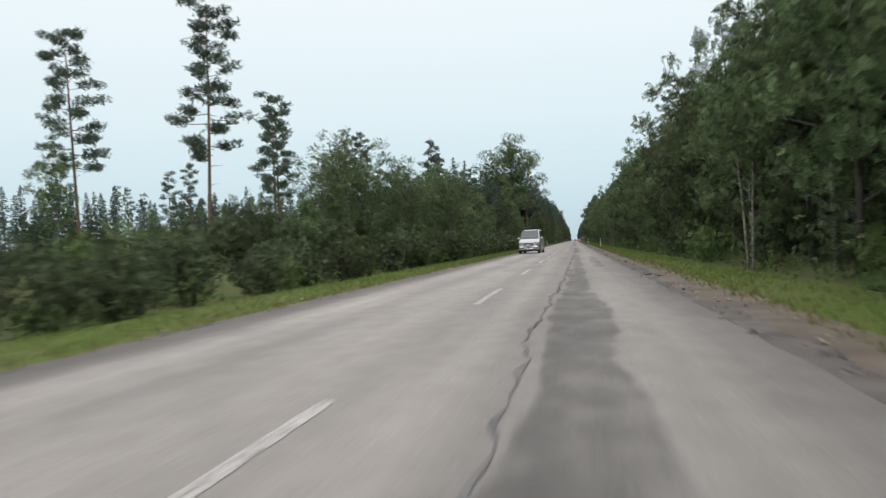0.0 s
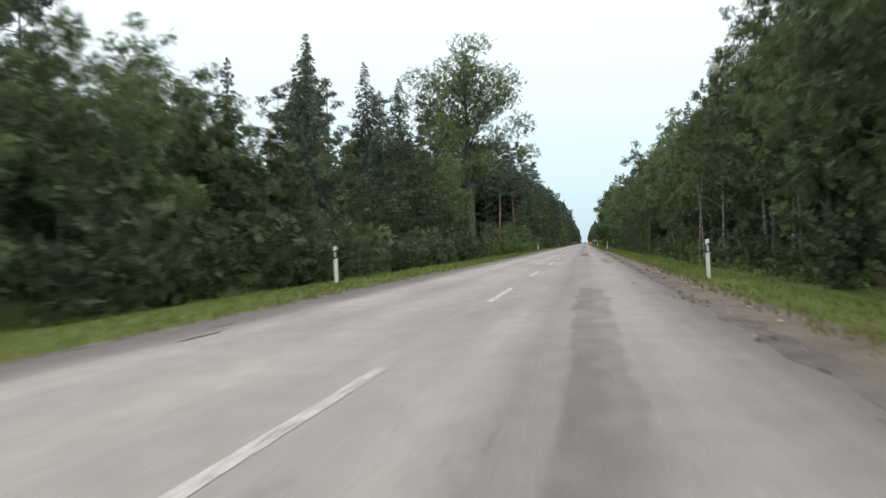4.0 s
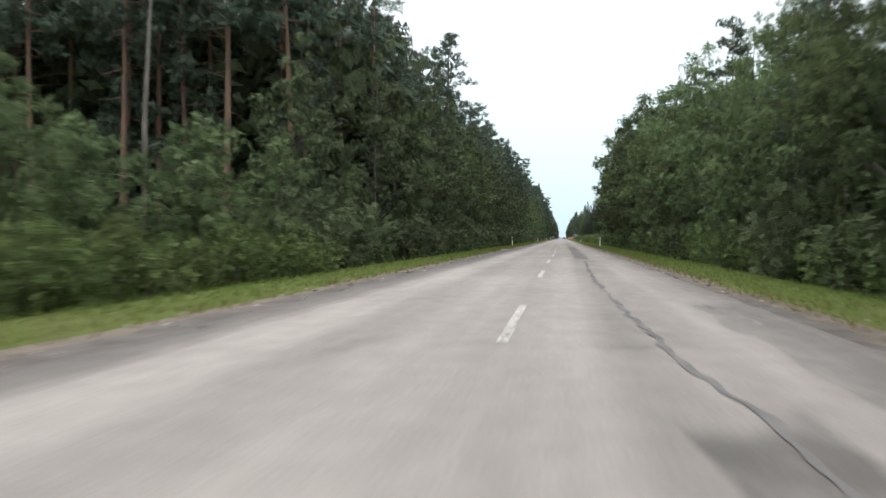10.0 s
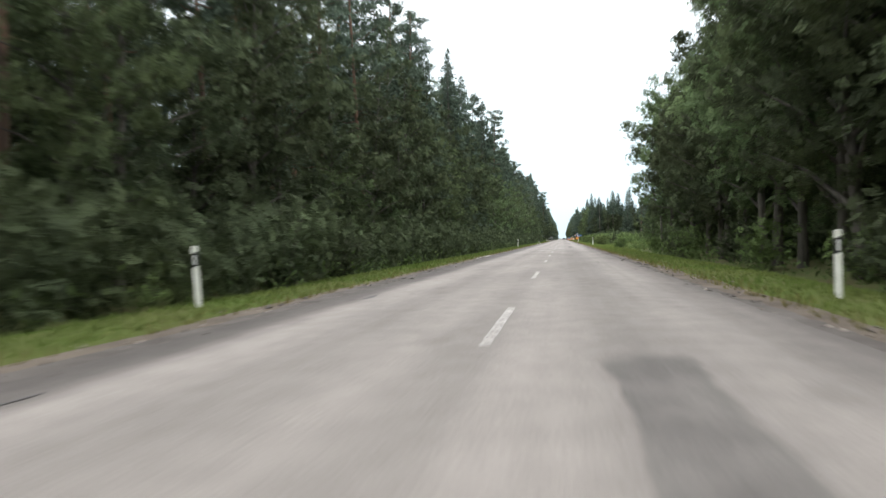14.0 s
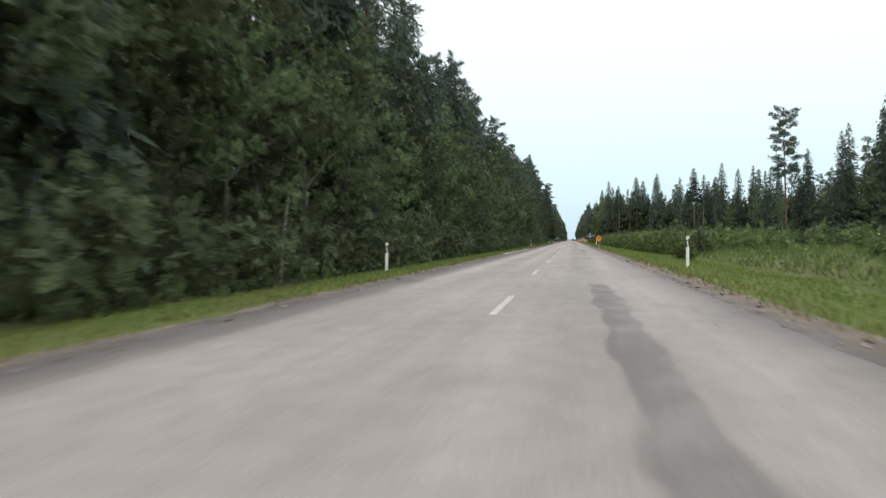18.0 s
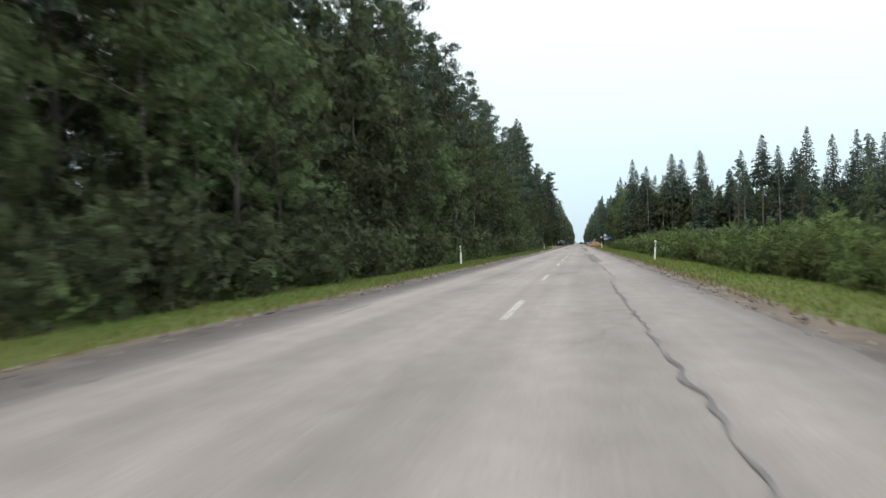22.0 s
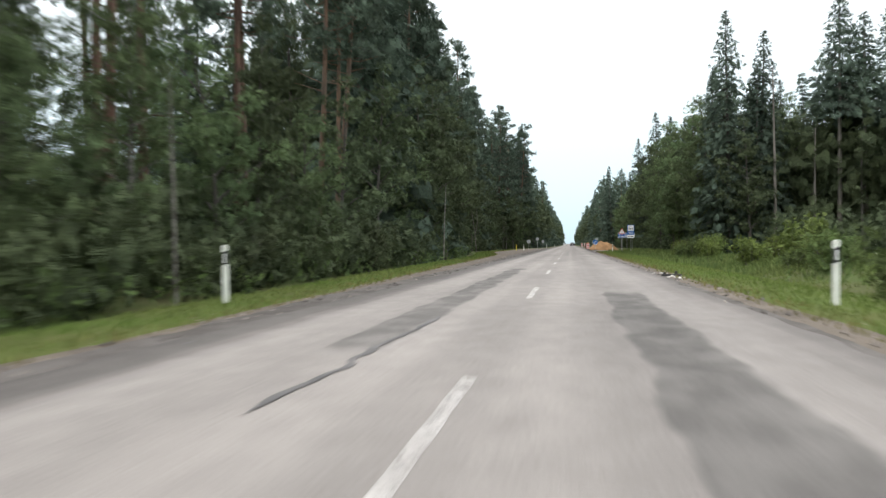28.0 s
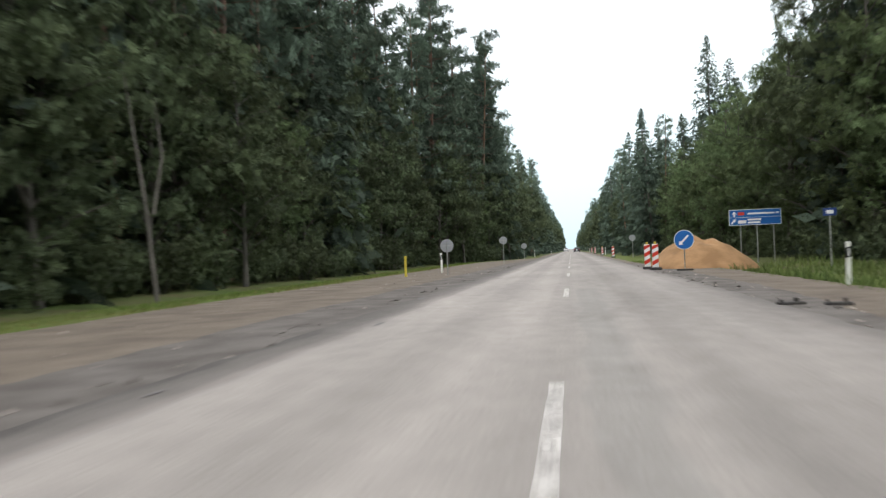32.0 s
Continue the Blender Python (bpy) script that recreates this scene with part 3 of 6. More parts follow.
def band(name, y0, y1, left, right, z, mat, step=0.5, rag=0.06, seed=0, thick=0.0):
    """A strip along the road with ragged sides; left and right give x at y."""
    n = max(2, int((y1 - y0) / step))
    v, f = [], []
    for i in range(n + 1):
        y = y0 + (y1 - y0) * i / n
        taper = min(1.0, i / 2, (n - i) / 2) if thick else 1.0
        a = left(y) + rag * (noise.noise((y * 0.9, seed, 0.0)) + 0.6 * noise.noise((y * 3.1, seed, 5.0)))
        b = right(y) + rag * (noise.noise((y * 0.9, seed + 9.0, 0.0)) + 0.6 * noise.noise((y * 3.1, seed + 9.0, 5.0)))
        c = (a + b) / 2
        a, b = c + (a - c) * taper, c + (b - c) * taper
        v += [(a, y, z), (b, y, z)]
        if i:
            k = 2 * i
            f.append((k - 2, k - 1, k + 1, k))
    return new(name, mesh_of(name, v, f, mat))


def flat(c):
    return lambda y: c


def track(y):
    """The worn dirt patch before the sand widens the near shoulder."""
    return min(1, max(0, (y - 686) / 10)) * (1 - min(1, max(0, (y - 722) / 6)))


def inner(y):
    """How much nearer to the road the far verge begins before the clearing."""
    return 0.5 * min(1.0, max(0.0, (160 - y) / 20))


road = tagged(band("road", -120, 900, flat(-3.45), flat(3.5), 0.0, M["asphalt"], 0.5, 0.10, 1), "worn pale grey two-lane asphalt with patches", "road", kind="structure")
tagged(band("road", 900, 4200, flat(-3.45), flat(3.5), 0.0, M["asphalt"], 20, 0.0, 1), "worn pale grey two-lane asphalt running on straight", "road", kind="structure")
for k in range(17):
    a, b = -60 + 50 * k, -10 + 50 * k
    for left, right in ((lambda y: -3.85 + 0.4 * inner(y) - 1.15 * widen(y + 12) + 0.25 * noise.noise((y * 0.11, 2, 2)), flat(-3.38)), (flat(3.40), lambda y: 3.68 + 0.9 * track(y) + 0.12 * (y < 172) + 0.26 * noise.noise((y * 0.11, 7, 2)))):
        ob = band("crumbled_edge", a, b, left, right, -0.004, M["crumbled"], 0.25, 0.14, 3 + k)
        ob.parent = road
        tagged(ob, "dark crumbled asphalt and dirt along the edge")
tagged(band("gravel_shoulder", -120, 900, lambda y: -4.75 + inner(y) - 5.0 * widen(y), flat(-3.2), -0.014, M["gravel"], 0.5, 0.18, 5), "brownish gravel shoulder beside the asphalt", "shoulder", kind="structure")
tagged(band("gravel_shoulder", -120, 900, flat(3.2), lambda y: 4.60 + 0.4 * (y < 172) + 0.2 * noise.noise((y * 0.05, 1, 2)) + 1.75 * track(y), -0.014, M["gravel"], 0.5, 0.18, 6), "brownish gravel shoulder beside the asphalt", "shoulder", kind="structure")

# centre line: dashes of four metres, with the places where each one ends
DASH_ENDS = (-22.4, -10.4, 1.6, 14.0, 25.5, 37.6, 49.3, 61.3, 73.3, 85.3, 97.2, 108.1, 120.7, 132.6, 143.9, 156.9, 167.4, 179.2, 190.5, 202.5, 214, 226.5, 238.5, 249.8, 260.8, 272, 283.7, 297, 310, 323.3, 334.8, 347.7, 359.7, 372.5, 384.2, 396.8,
             409, 420.2, 433.8, 445, 458, 470.5, 482.0, 496.0, 506.0, 519, 531.5, 544, 557, 569.7, 583.2, 595.3, 607.9, 620, 632.8, 645.9, 658.5, 672.2, 685.5, 700.1, 713, 726, 739, 752, 765, 778, 791, 804, 817, 830)
def across(e):
    """The painted line wanders by some centimetres."""
    return 0.04 if 150 < e < 240 or 265 < e < 290 or 390 < e < 400 or e > 520 else 0.09


for k, e in enumerate(DASH_ENDS):
    ob = band("centre_line_dash", e - (4.3 if e < 320 else 3.7), e, flat(-0.058 + across(e)), flat(0.058 + across(e)), 0.0045, M["paint"], 0.12, 0.015, k)
    ob.parent = road

# repairs: darker strips where the wheels run, sealed cracks that wander along them
cracks = [((-20, 1.2), (-8, 1.4), (6, 1.25), (18, 1.45), (30, 1.5)), ((30, 1.5), (42.6, 1.62), (45, 1.57), (58, 1.68), (72, 1.6)), ((121, 1.85), (124.6, 1.79), (126.2, 1.75), (130, 1.9), (134.6, 1.96), (140, 2.0)), ((136.6, 1.9), (138, 1.86), (139.8, 1.94), (140.5, 2.1)), ((165, 1.79), (166, 1.83), (166.9, 1.75), (167.3, 1.57), (168.2, 1.56), (169.8, 1.6)), ((136.6, 2.32), (137.5, 2.26), (138.3, 2.16), (140.4, 2.15)), ((180, 1.7), (190, 1.8), (200, 1.75)),
          ((200, 1.72), (206.2, 1.76), (207.1, 1.74), (208.2, 1.60), (213.4, 1.50), (219.3, 1.38), (229, 1.45), (236, 1.6)), ((241, 1.3), (247.4, 1.35), (250.4, 1.30), (252.1, 1.38), (254.4, 1.22), (255.2, 1.1)),
          ((408, 2.05), (416.1, 2.17), (416.7, 2.02), (417.2, 1.93), (417.7, 2.08), (418.4, 2.01), (419, 2.09), (421.3, 2.02), (423.6, 2.15), (430, 1.97), (438, 2.0), (448, 1.86), (465, 1.88), (473.3, 1.87), (475.4, 1.83), (476.2, 1.88), (477.3, 2.05), (479.1, 2.1), (482.8, 2.05), (491, 2.03)), ((494, 1.95), (504.4, 1.89), (505.4, 1.83), (506.6, 1.85), (510.2, 1.74), (514.1, 1.67), (521, 1.56), (530, 1.5)), ((530, 2.1), (545, 2.15)), ((593.8, -1.16), (594.4, -1.12), (594.9, -1.06), (595.8, -1.03), (596.9, -1.14), (597.6, -1.08), (600.4, -0.98))]
WIDE = {0: 0.8, 1: 0.75, 7: 1.5, 8: 1.7, 9: 0.7, 10: 1.2, 12: 1.3}
for i, path in enumerate(cracks):
    def mid(y, path=path, i=i):
        k = 0
        while k < len(path) - 2 and y > path[k + 1][0]:
            k += 1
        (y0, x0), (y1, x1) = path[k], path[k + 1]
        return x0 + (x1 - x0) * (y - y0) / (y1 - y0) + 0.08 * noise.noise((y * 0.5, 60.0 + i, 0)) + 0.09 * noise.noise((y * 1.7, 80.0 + i, 0))

    def half(y, i=i):
        return WIDE.get(i, 1.0) * max(0.006, 0.024 + 0.05 * noise.noise((y * 0.33, i, 1.0)) + 0.03 * noise.noise((y * 1.7, i, 4.0)))
    ob = band("crack_seal", path[0][0], path[-1][0], lambda y: mid(y) - half(y), lambda y: mid(y) + half(y), 0.009, M["seal"], 0.12, 0.022, 50 + i, 1)
    ob.parent = road
ob = band("crack_seal", 655, 668, flat(-0.876), flat(-0.868), 0.009, M["worn"], 0.2, 0.004, 77, 1)
ob.parent = road
for i in range(130):
    y, x = random.uniform(-5, 700), random.choice((-1, -1, 1)) * random.uniform(2.7, 3.5)
    ob = band("edge_crack", y, y + random.uniform(0.2, 1.3), flat(x), flat(x + random.uniform(0.03, 0.13)), 0.0065 + 0.00002 * i, M["seal"], 0.1, 0.06, 300 + i, 1)
    ob.parent = road
for i in range(9):
    y, x = random.uniform(-5, 720), random.choice((random.uniform(-3, 3), random.uniform(2.2, 3.2), random.uniform(1.2, 2.4)))
    ob = band("repair_patch", y, y + random.uniform(0.8, 2.4), flat(x), flat(x + random.uniform(0.04, 0.12)), 0.0055 + 0.00003 * i, M["worn"], 0.12, 0.09, 100 + i, 1)
    ob.parent = road

# black arcs left by turning wheels
for i, (cx, cy, r, a0, a1) in enumerate(((0.9, 176.5, 2.1, 150, 330), (0.9, 176.5, 2.5, 160, 320), (-1.6, 178.5, 1.6, 20, 200), (-1.6, 178.5, 1.9, 30, 190), (1.4, 186.0, 1.5, 140, 290), (-2.0, 187.5, 1.4, 330, 480), (-2.2, 192, 1.2, 300, 450))):
    v, f = [], []
    for k in range(31):
        a = radians(a0 + (a1 - a0) * k / 30)
        w = 0.06 * math.sin(math.pi * k / 30) + 0.005
        rr = r + 0.12 * noise.noise((k * 0.2, i, 3))
        v += [(cx + (rr - w) * math.cos(a), cy + 1.6 * (rr - w) * math.sin(a), 0.0075 + 0.0002 * i), (cx + (rr + w) * math.cos(a), cy + 1.6 * (rr + w) * math.sin(a), 0.0075 + 0.0002 * i)]
        if k:
            f.append((2 * k - 2, 2 * k - 1, 2 * k + 1, 2 * k))
    ob = new("skid_mark", mesh_of("skid_mark", v, f, M["skid"]))
    ob.parent = road

# loose stones on the shoulders
rng = np.random.default_rng(5)
stones = Heap()
for i in range(5200):
    s = rng.choice((-1, 1))
    y = rng.uniform(-8, 735)
    x = s * rng.uniform(3.4, 4.5 + (4.5 * widen(y) if s < 0 else 0))
    r = 0.012 + 0.035 * rng.random() ** 2
    p = rng.normal(size=(6, 3)) * 0.15 + np.array([(1, 0, 0), (-1, 0, 0), (0, 1, 0), (0, -1, 0), (0, 0, 0.7), (0, 0, -0.4)])
    stones.add((p * r + np.array((x, y, 0.0))).tolist(), [(0, 2, 4), (2, 1, 4), (1, 3, 4), (3, 0, 4), (2, 0, 5), (1, 2, 5), (3, 1, 5), (0, 3, 5)])
tagged(new("shoulder_stones", mesh_of("shoulder_stones", stones.v, stones.f, M["stone"])), "loose grey stones scattered along the gravel shoulder", "stones", kind="stuff")


pale = Heap()
for y0, y1, x0, x1, count in ((431, 436, -4.25, -3.8, 130), (438, 447, -4.35, -3.75, 330), (449, 452, -4.2, -3.8, 70), (455, 461, -4.3, -3.8, 130), (262, 268, -4.2, -3.8, 60), (330, 337, -4.2, -3.8, 80), (560, 566, -4.2, -3.8, 60), (612, 617, 3.7, 4.1, 50)):
    for i in range(count):
        x, y = rng.normal((x0 + x1) / 2, (x1 - x0) * 0.3), rng.uniform(y0, y1)
        r = 0.014 + 0.05 * rng.random() ** 2.5
        p = rng.normal(size=(6, 3)) * 0.18 + np.array([(1, 0, 0), (-1, 0, 0), (0, 1, 0), (0, -1, 0), (0, 0, 0.7), (0, 0, -0.4)])
        pale.add((p * r + np.array((x, y, 0.003))).tolist(), [(0, 2, 4), (2, 1, 4), (1, 3, 4), (3, 0, 4), (2, 0, 5), (1, 2, 5), (3, 1, 5), (0, 3, 5)])
tagged(new("pale_stones", mesh_of("pale_stones", pale.v, pale.f, M["pale_stone"])), "pale whitish crushed stone spilled on the shoulder", "stones", kind="stuff")
lumps = Heap()
for i in range(5200):
    s = rng.choice((-1, 1))
    y = rng.uniform(-8, 735)
    x = s * abs(rng.normal(3.72, 0.2))
    if noise.noise((x * 0.3, y * 0.35, 15.0)) < -0.12:
        continue
    r = 0.015 + 0.06 * rng.random() ** 3
    p = rng.normal(size=(6, 3)) * 0.2 + np.array([(1, 0, 0), (-1, 0, 0), (0, 1, 0), (0, -1, 0), (0, 0, 0.6), (0, 0, -0.4)])
    lumps.add((p * r + np.array((x, y, 0.0))).tolist(), [(0, 2, 4), (2, 1, 4), (1, 3, 4), (3, 0, 4), (2, 0, 5), (1, 2, 5), (3, 1, 5), (0, 3, 5)])
tagged(new("asphalt_crumbs", mesh_of("asphalt_crumbs", lumps.v, lumps.f, M["crumbled"])), "dark crumbs of broken asphalt and earth along the edge", "crumbs", kind="stuff")


def turf(name, xs, shift):
    """A strip of short turf that lies on the ground beside the shoulder."""
    yy = [y for y in range(-30, 800, 3)]
    v = [(x + shift(y) + 0.32 * noise.noise((y * 0.23, xs[0], 6.0)) * (i < 2), y, ground_z(x + shift(y), y) + (-0.03 if i == 0 else 0.026)) for y in yy for i, x in enumerate(xs)]
    k = len(xs)
    f = [(j * k + i, j * k + i + 1, (j + 1) * k + i + 1, (j + 1) * k + i) for j in range(len(yy) - 1) for i in range(k - 1)]
    return tagged(new(name, mesh_of(name, v, f, M["turf"], smooth=True)), "short bright green turf of the road verge", "verge", kind="structure")


turf("verge", (-4.05, -4.3, -4.6, -5.0, -5.8, -6.5), lambda y: inner(y) - 5.0 * widen(y))
turf("verge", (4.08, 4.32, 4.6, 5.0, 5.8, 6.6, 7.4), lambda y: 0.40 * (y < 172) + 1.75 * track(y))


def blades(name, label, boxes, mat, height, width, seed, category="grass"):
    """Grass as single bent blades: boxes of x0, x1, y0, y1 and blades per square metre."""
    g = np.random.default_rng(seed)
    vs, fs, n = [], [], 0
    for x0, x1, y0, y1, dens in boxes:
        c = int((x1 - x0) * (y1 - y0) * dens)
        x, y = g.uniform(x0, x1, c), g.uniform(y0, y1, c)
        x = x - np.array([5.0 * widen(b) - inner(b) for b in y]) * (x < 0)
        keep = np.array([noise.noise((a * 0.5, b * 0.5, seed)) + noise.noise((a * 2, b * 2, seed)) * 0.5 > -0.35 for a, b in zip(x, y)], bool) if c < 90000 else np.ones(c, bool)
        keep &= ~((x > 0) & (x < np.array([4.25 + 1.7 * track(b) for b in y])) & (y > 688))
        x, y = x[keep], y[keep]
        c = len(x)
        z = np.array([ground_z(a, b) for a, b in zip(x, y)])
        h = height * (0.5 + g.random(c))
        a = g.random(c) * 6.283
        dx, dy = np.cos(a) * width, np.sin(a) * width
        bx, by = g.normal(size=c) * h * 0.35, g.normal(size=c) * h * 0.35
        v = np.stack([np.stack([x - dx, y - dy, z - 0.02], 1), np.stack([x + dx, y + dy, z - 0.02], 1), np.stack([x + bx, y + by, z + h], 1)], 1).reshape(-1, 3)
        vs.append(v)
        fs.append(np.arange(3 * c).reshape(-1, 3) + n)
        n += 3 * c
    me = mesh_of(name, np.concatenate(vs).tolist(), np.concatenate(fs).tolist(), mat)
    return tagged(new(name, me), label, category, kind="stuff")


blades("verge_grass", "short bright green grass along the road verge", [(-6.3, -4.2, -6, 760, 75), (4.5, 6.8, -6, 172, 70), (4.2, 6.8, 172, 735, 70), (6.8, 9.0, 362, 655, 40)], M["grass"], 0.10, 0.022, 11)
blades("dry_grass", "yellowish dry grass at the gravel edge", [(-4.6, -3.98, -6, 740, 36), (4.2, 4.9, -6, 172, 40), (3.9, 4.6, 172, 700, 40)], M["dry"], 0.10, 0.02, 12)
blades("meadow_grass", "tall green meadow grass and herbs", [(8.6, 20, 362, 650, 11), (20, 70, 370, 640, 1.6), (-22, -6.4, 150, 224, 12), (6.6, 12, 620, 720, 16)], M["herb"], 0.30, 0.04, 13)


def weeds(name, label, boxes, mat, size, height, seed):
    g = np.random.default_rng(seed)
    pts = []
    for x0, x1, y0, y1, dens in boxes:
        c = int((x1 - x0) * (y1 - y0) * dens)
        x, y = g.uniform(x0, x1, c), g.uniform(y0, y1, c)
        for a, b in zip(x, y):
            h = height * (0.55 + 0.6 * g.random()) * (1 + 0.5 * noise.noise((a * 0.2, b * 0.2, seed)))
            z = ground_z(a, b)
            for k in range(5):
                u = (k + 1) / 5
                pts.append((a + g.normal() * 0.12, b + g.normal() * 0.12, z + h * u))
    h = Heap()
    pts = np.array(pts)
    out = np.zeros_like(pts)
    out[:, 2] = 0.7
    h.add(*leaf_quads(pts, size * (0.6 + 0.8 * g.random(len(pts))), g, 0.34, 0, out))
    return tagged(new(name, mesh_of(name, h.v, h.f, mat)), label, "weeds", kind="stuff")


weeds("tall_weeds", "leafy green weeds at the wood's edge", [(-22, -7, 152, 224, 0.8), (-8.2, -6.4, -6, 150, 1.4), (-7.6, -6.2, 224, 650, 1.2), (6.7, 8.4, -6, 360, 1.3), (7.5, 30, 366, 640, 0.25)], M["weed"], 0.13, 0.72, 21)
weeds("pale_flowers", "pale flower heads standing among the weeds", [(-10, -6.6, 120, 215, 0.35), (-20, -10, 160, 222, 0.12), (7.5, 16, 370, 640, 0.04)], M["flower"], 0.045, 1.0, 22)

# ---- trees and bushes: a few of each kind, planted many times ----
KINDS = {}


def kind(name, thing, label, category, names, maker, *seeds_args):
    KINDS[name] = dict(thing=thing, label=label, category=category, names=names, makers=[(maker, a) for a in seeds_args], protos={})


kind("alder", "alder_tree", "dense green broadleaf tree leafy down to the ground", "tree", ("trunk", "crown"), broadleaf,
     *[(s, 14, 3.0, 0.10, 2500, 0.17, M["leaf"], M["bark_grey"]) for s in (1, 2, 3)])
kind("birch", "birch_tree", "slender birch with pale bark and green crown", "tree", ("trunk", "crown"), broadleaf,
     *[(s, 15, 2.5, 0.30, 2000, 0.155, M["leaf"], M["bark_birch"], False, 0.10) for s in (4, 5)])
kind("dark", "aspen_tree", "dark green broadleaf tree in the forest edge", "tree", ("trunk", "crown"), broadleaf,
     *[(s, 15, 3.1, 0.12, 2500, 0.175, M["leaf_dark"], M["bark_grey"]) for s in (6, 7, 8)])
kind("young", "young_tree", "young bushy green broadleaf tree", "tree", ("trunk", "crown"), broadleaf,
     *[(s, 6, 1.8, 0.08, 1300, 0.14, M["leaf"], M["bark_grey"]) for s in (9, 10, 11)])
kind("spruce", "spruce_tree", "dark green conical spruce with drooping branches", "tree", ("trunk", "crown"), spruce, *[(s, 19, 3.3, 0.04, 6.5, 0.36, 0.34) for s in (12, 13, 14)])
kind("spruce_high", "spruce_tree", "tall spruce with bare pale trunk and dark cone of branches above", "tree", ("trunk", "crown"), spruce, *[(s, 20, 2.8, low, 6.5, 0.35, 0.31, "dead") for s, low in ((44, 0.45), (45, 0.55))])
kind("airy_birch", "birch_tree", "broad airy birch with light green crown and pale limbs", "tree", ("trunk", "crown"), broadleaf, (43, 15, 4.4, 0.34, 4200, 0.16, M["leaf"], M["bark_birch"], True, 0.17, 0.10, 0.05))
kind("pine", "pine_tree", "tall pine with reddish bare trunk and high crown", "tree", ("trunk", "crown"), pine, *[(s, 20, 2.3, 0.50, 1800, 0.24) for s in (15, 16, 17)])
kind("pine_low", "pine_tree", "pine with dark needles reaching far down its trunk", "tree", ("trunk", "crown"), pine, *[(s, 19, 2.7, 0.22, 2300, 0.25) for s in (18, 19)])
kind("broad_far", "broadleaf_wood", "dark broadleaf trees deeper in the forest", "forest", None, broadleaf,
     *[(s, 15, 3.2, 0.12, 330, 0.46, M["leaf_dark"], M["bark_grey"], False, None, 0.0, 0.25) for s in (20, 21)])
kind("spruce_far", "spruce_wood", "dark conical spruces deeper in the forest", "forest", None, spruce, *[(s, 20, 3.5, 0.05, 2.4, 0.66, 0.62) for s in (22, 23)])
kind("pine_far", "pine_wood", "tall pines with reddish trunks deeper in the forest", "forest", None, pine, *[(s, 20, 2.3, 0.46, 360, 0.44, 4) for s in (24, 25)])
kind("bush", "bush", "green willow bush at the forest edge", "bush", ("stem", "foliage"), bush, *[(s, 2.6, 1.5, 800, 0.13, M["leaf_bush"]) for s in (30, 31, 32)])
kind("dark_bush", "bush", "dark green leafy undergrowth bush", "bush", ("stem", "foliage"), bush, *[(s, 3.2, 1.6, 800, 0.155, M["leaf_dark"]) for s in (33, 34)])
kind("bush_far", "willow_scrub", "low green willow scrub and undergrowth further off", "scrub", None, bush, *[(s, 2.6, 1.5, 210, 0.20, M["leaf_bush"]) for s in (36, 37)])
kind("dark_far", "undergrowth", "dark green undergrowth beneath the forest edge", "undergrowth", None, bush, *[(s, 3.2, 1.6, 290, 0.195, M["leaf_dark"]) for s in (38, 39)])
kind("yellow_bush", "bush", "yellowish green bush among the meadow grass", "bush", ("stem", "foliage"), bush, (35, 2.4, 1.4, 800, 0.125, M["leaf_yellow"]))
kind("big_aspen", "tall_aspen_tree", "very tall old aspen with forked grey trunk and airy crown", "tree", ("trunk", "crown"), broadleaf,
     (40, 22.6, 6.6, 0.30, 9500, 0.19, M["leaf"], M["bark_grey"], True, 0.36, 0.05, 0.08))
kind("thin_pine", "pine_tree", "lone tall pine with sparse layered crown", "tree", ("trunk", "crown"), pine, (41, 20, 2.5, 0.50, 3600, 0.23, 6, 0.35), (42, 20, 2.7, 0.42, 3600, 0.23, 10, 0.45))

kind("low_far", "low_scrub", "low dense green willow scrub behind the verge", "scrub", None, bush, *[(s, 1.35, 1.05, 300, 0.14, M["leaf_bush"]) for s in (49, 50)])
kind("low_bush", "bush", "low dense leafy green willow bush beside the verge", "bush", ("stem", "foliage"), bush, *[(s, 1.35, 1.05, 620, 0.10, M["leaf_bush"]) for s in (46, 47, 48)])

plant_rng = random.Random(7)
WOODS = {}


def plant(what, x, y, s=1.0, turn=None, tall=1.0, group=""):
    k = KINDS[what]
    i = plant_rng.randrange(len(k["makers"]))
    turn = plant_rng.uniform(0, 360) if turn is None else turn
    place = pose(x, y, ground_z(x, y) - 0.03, plant_rng.gauss(0, 1.2), plant_rng.gauss(0, 1.2), turn)
    if k["names"] is None:
        WOODS.setdefault(what, []).append((i, place @ Matrix.Diagonal((s, s, s * tall, 1))))
        return None
    if i not in k["protos"]:
        maker, args = k["makers"][i]
        root = tagged(new(k["thing"]), k["label"], k["category"], group or k["category"] + "s along the road")
        for nm, me in zip(k["names"], maker(*args)):
            new(nm, me).parent = root
        root.matrix_basis = place @ Matrix.Diagonal((s, s, s * tall, 1))
        k["protos"][i] = (root, s, s * tall)
        return root
    root, s0, t0 = k["protos"][i]
    return copy_thing(root, place @ Matrix.Diagonal((s / s0, s / s0, s * tall / t0, 1)))


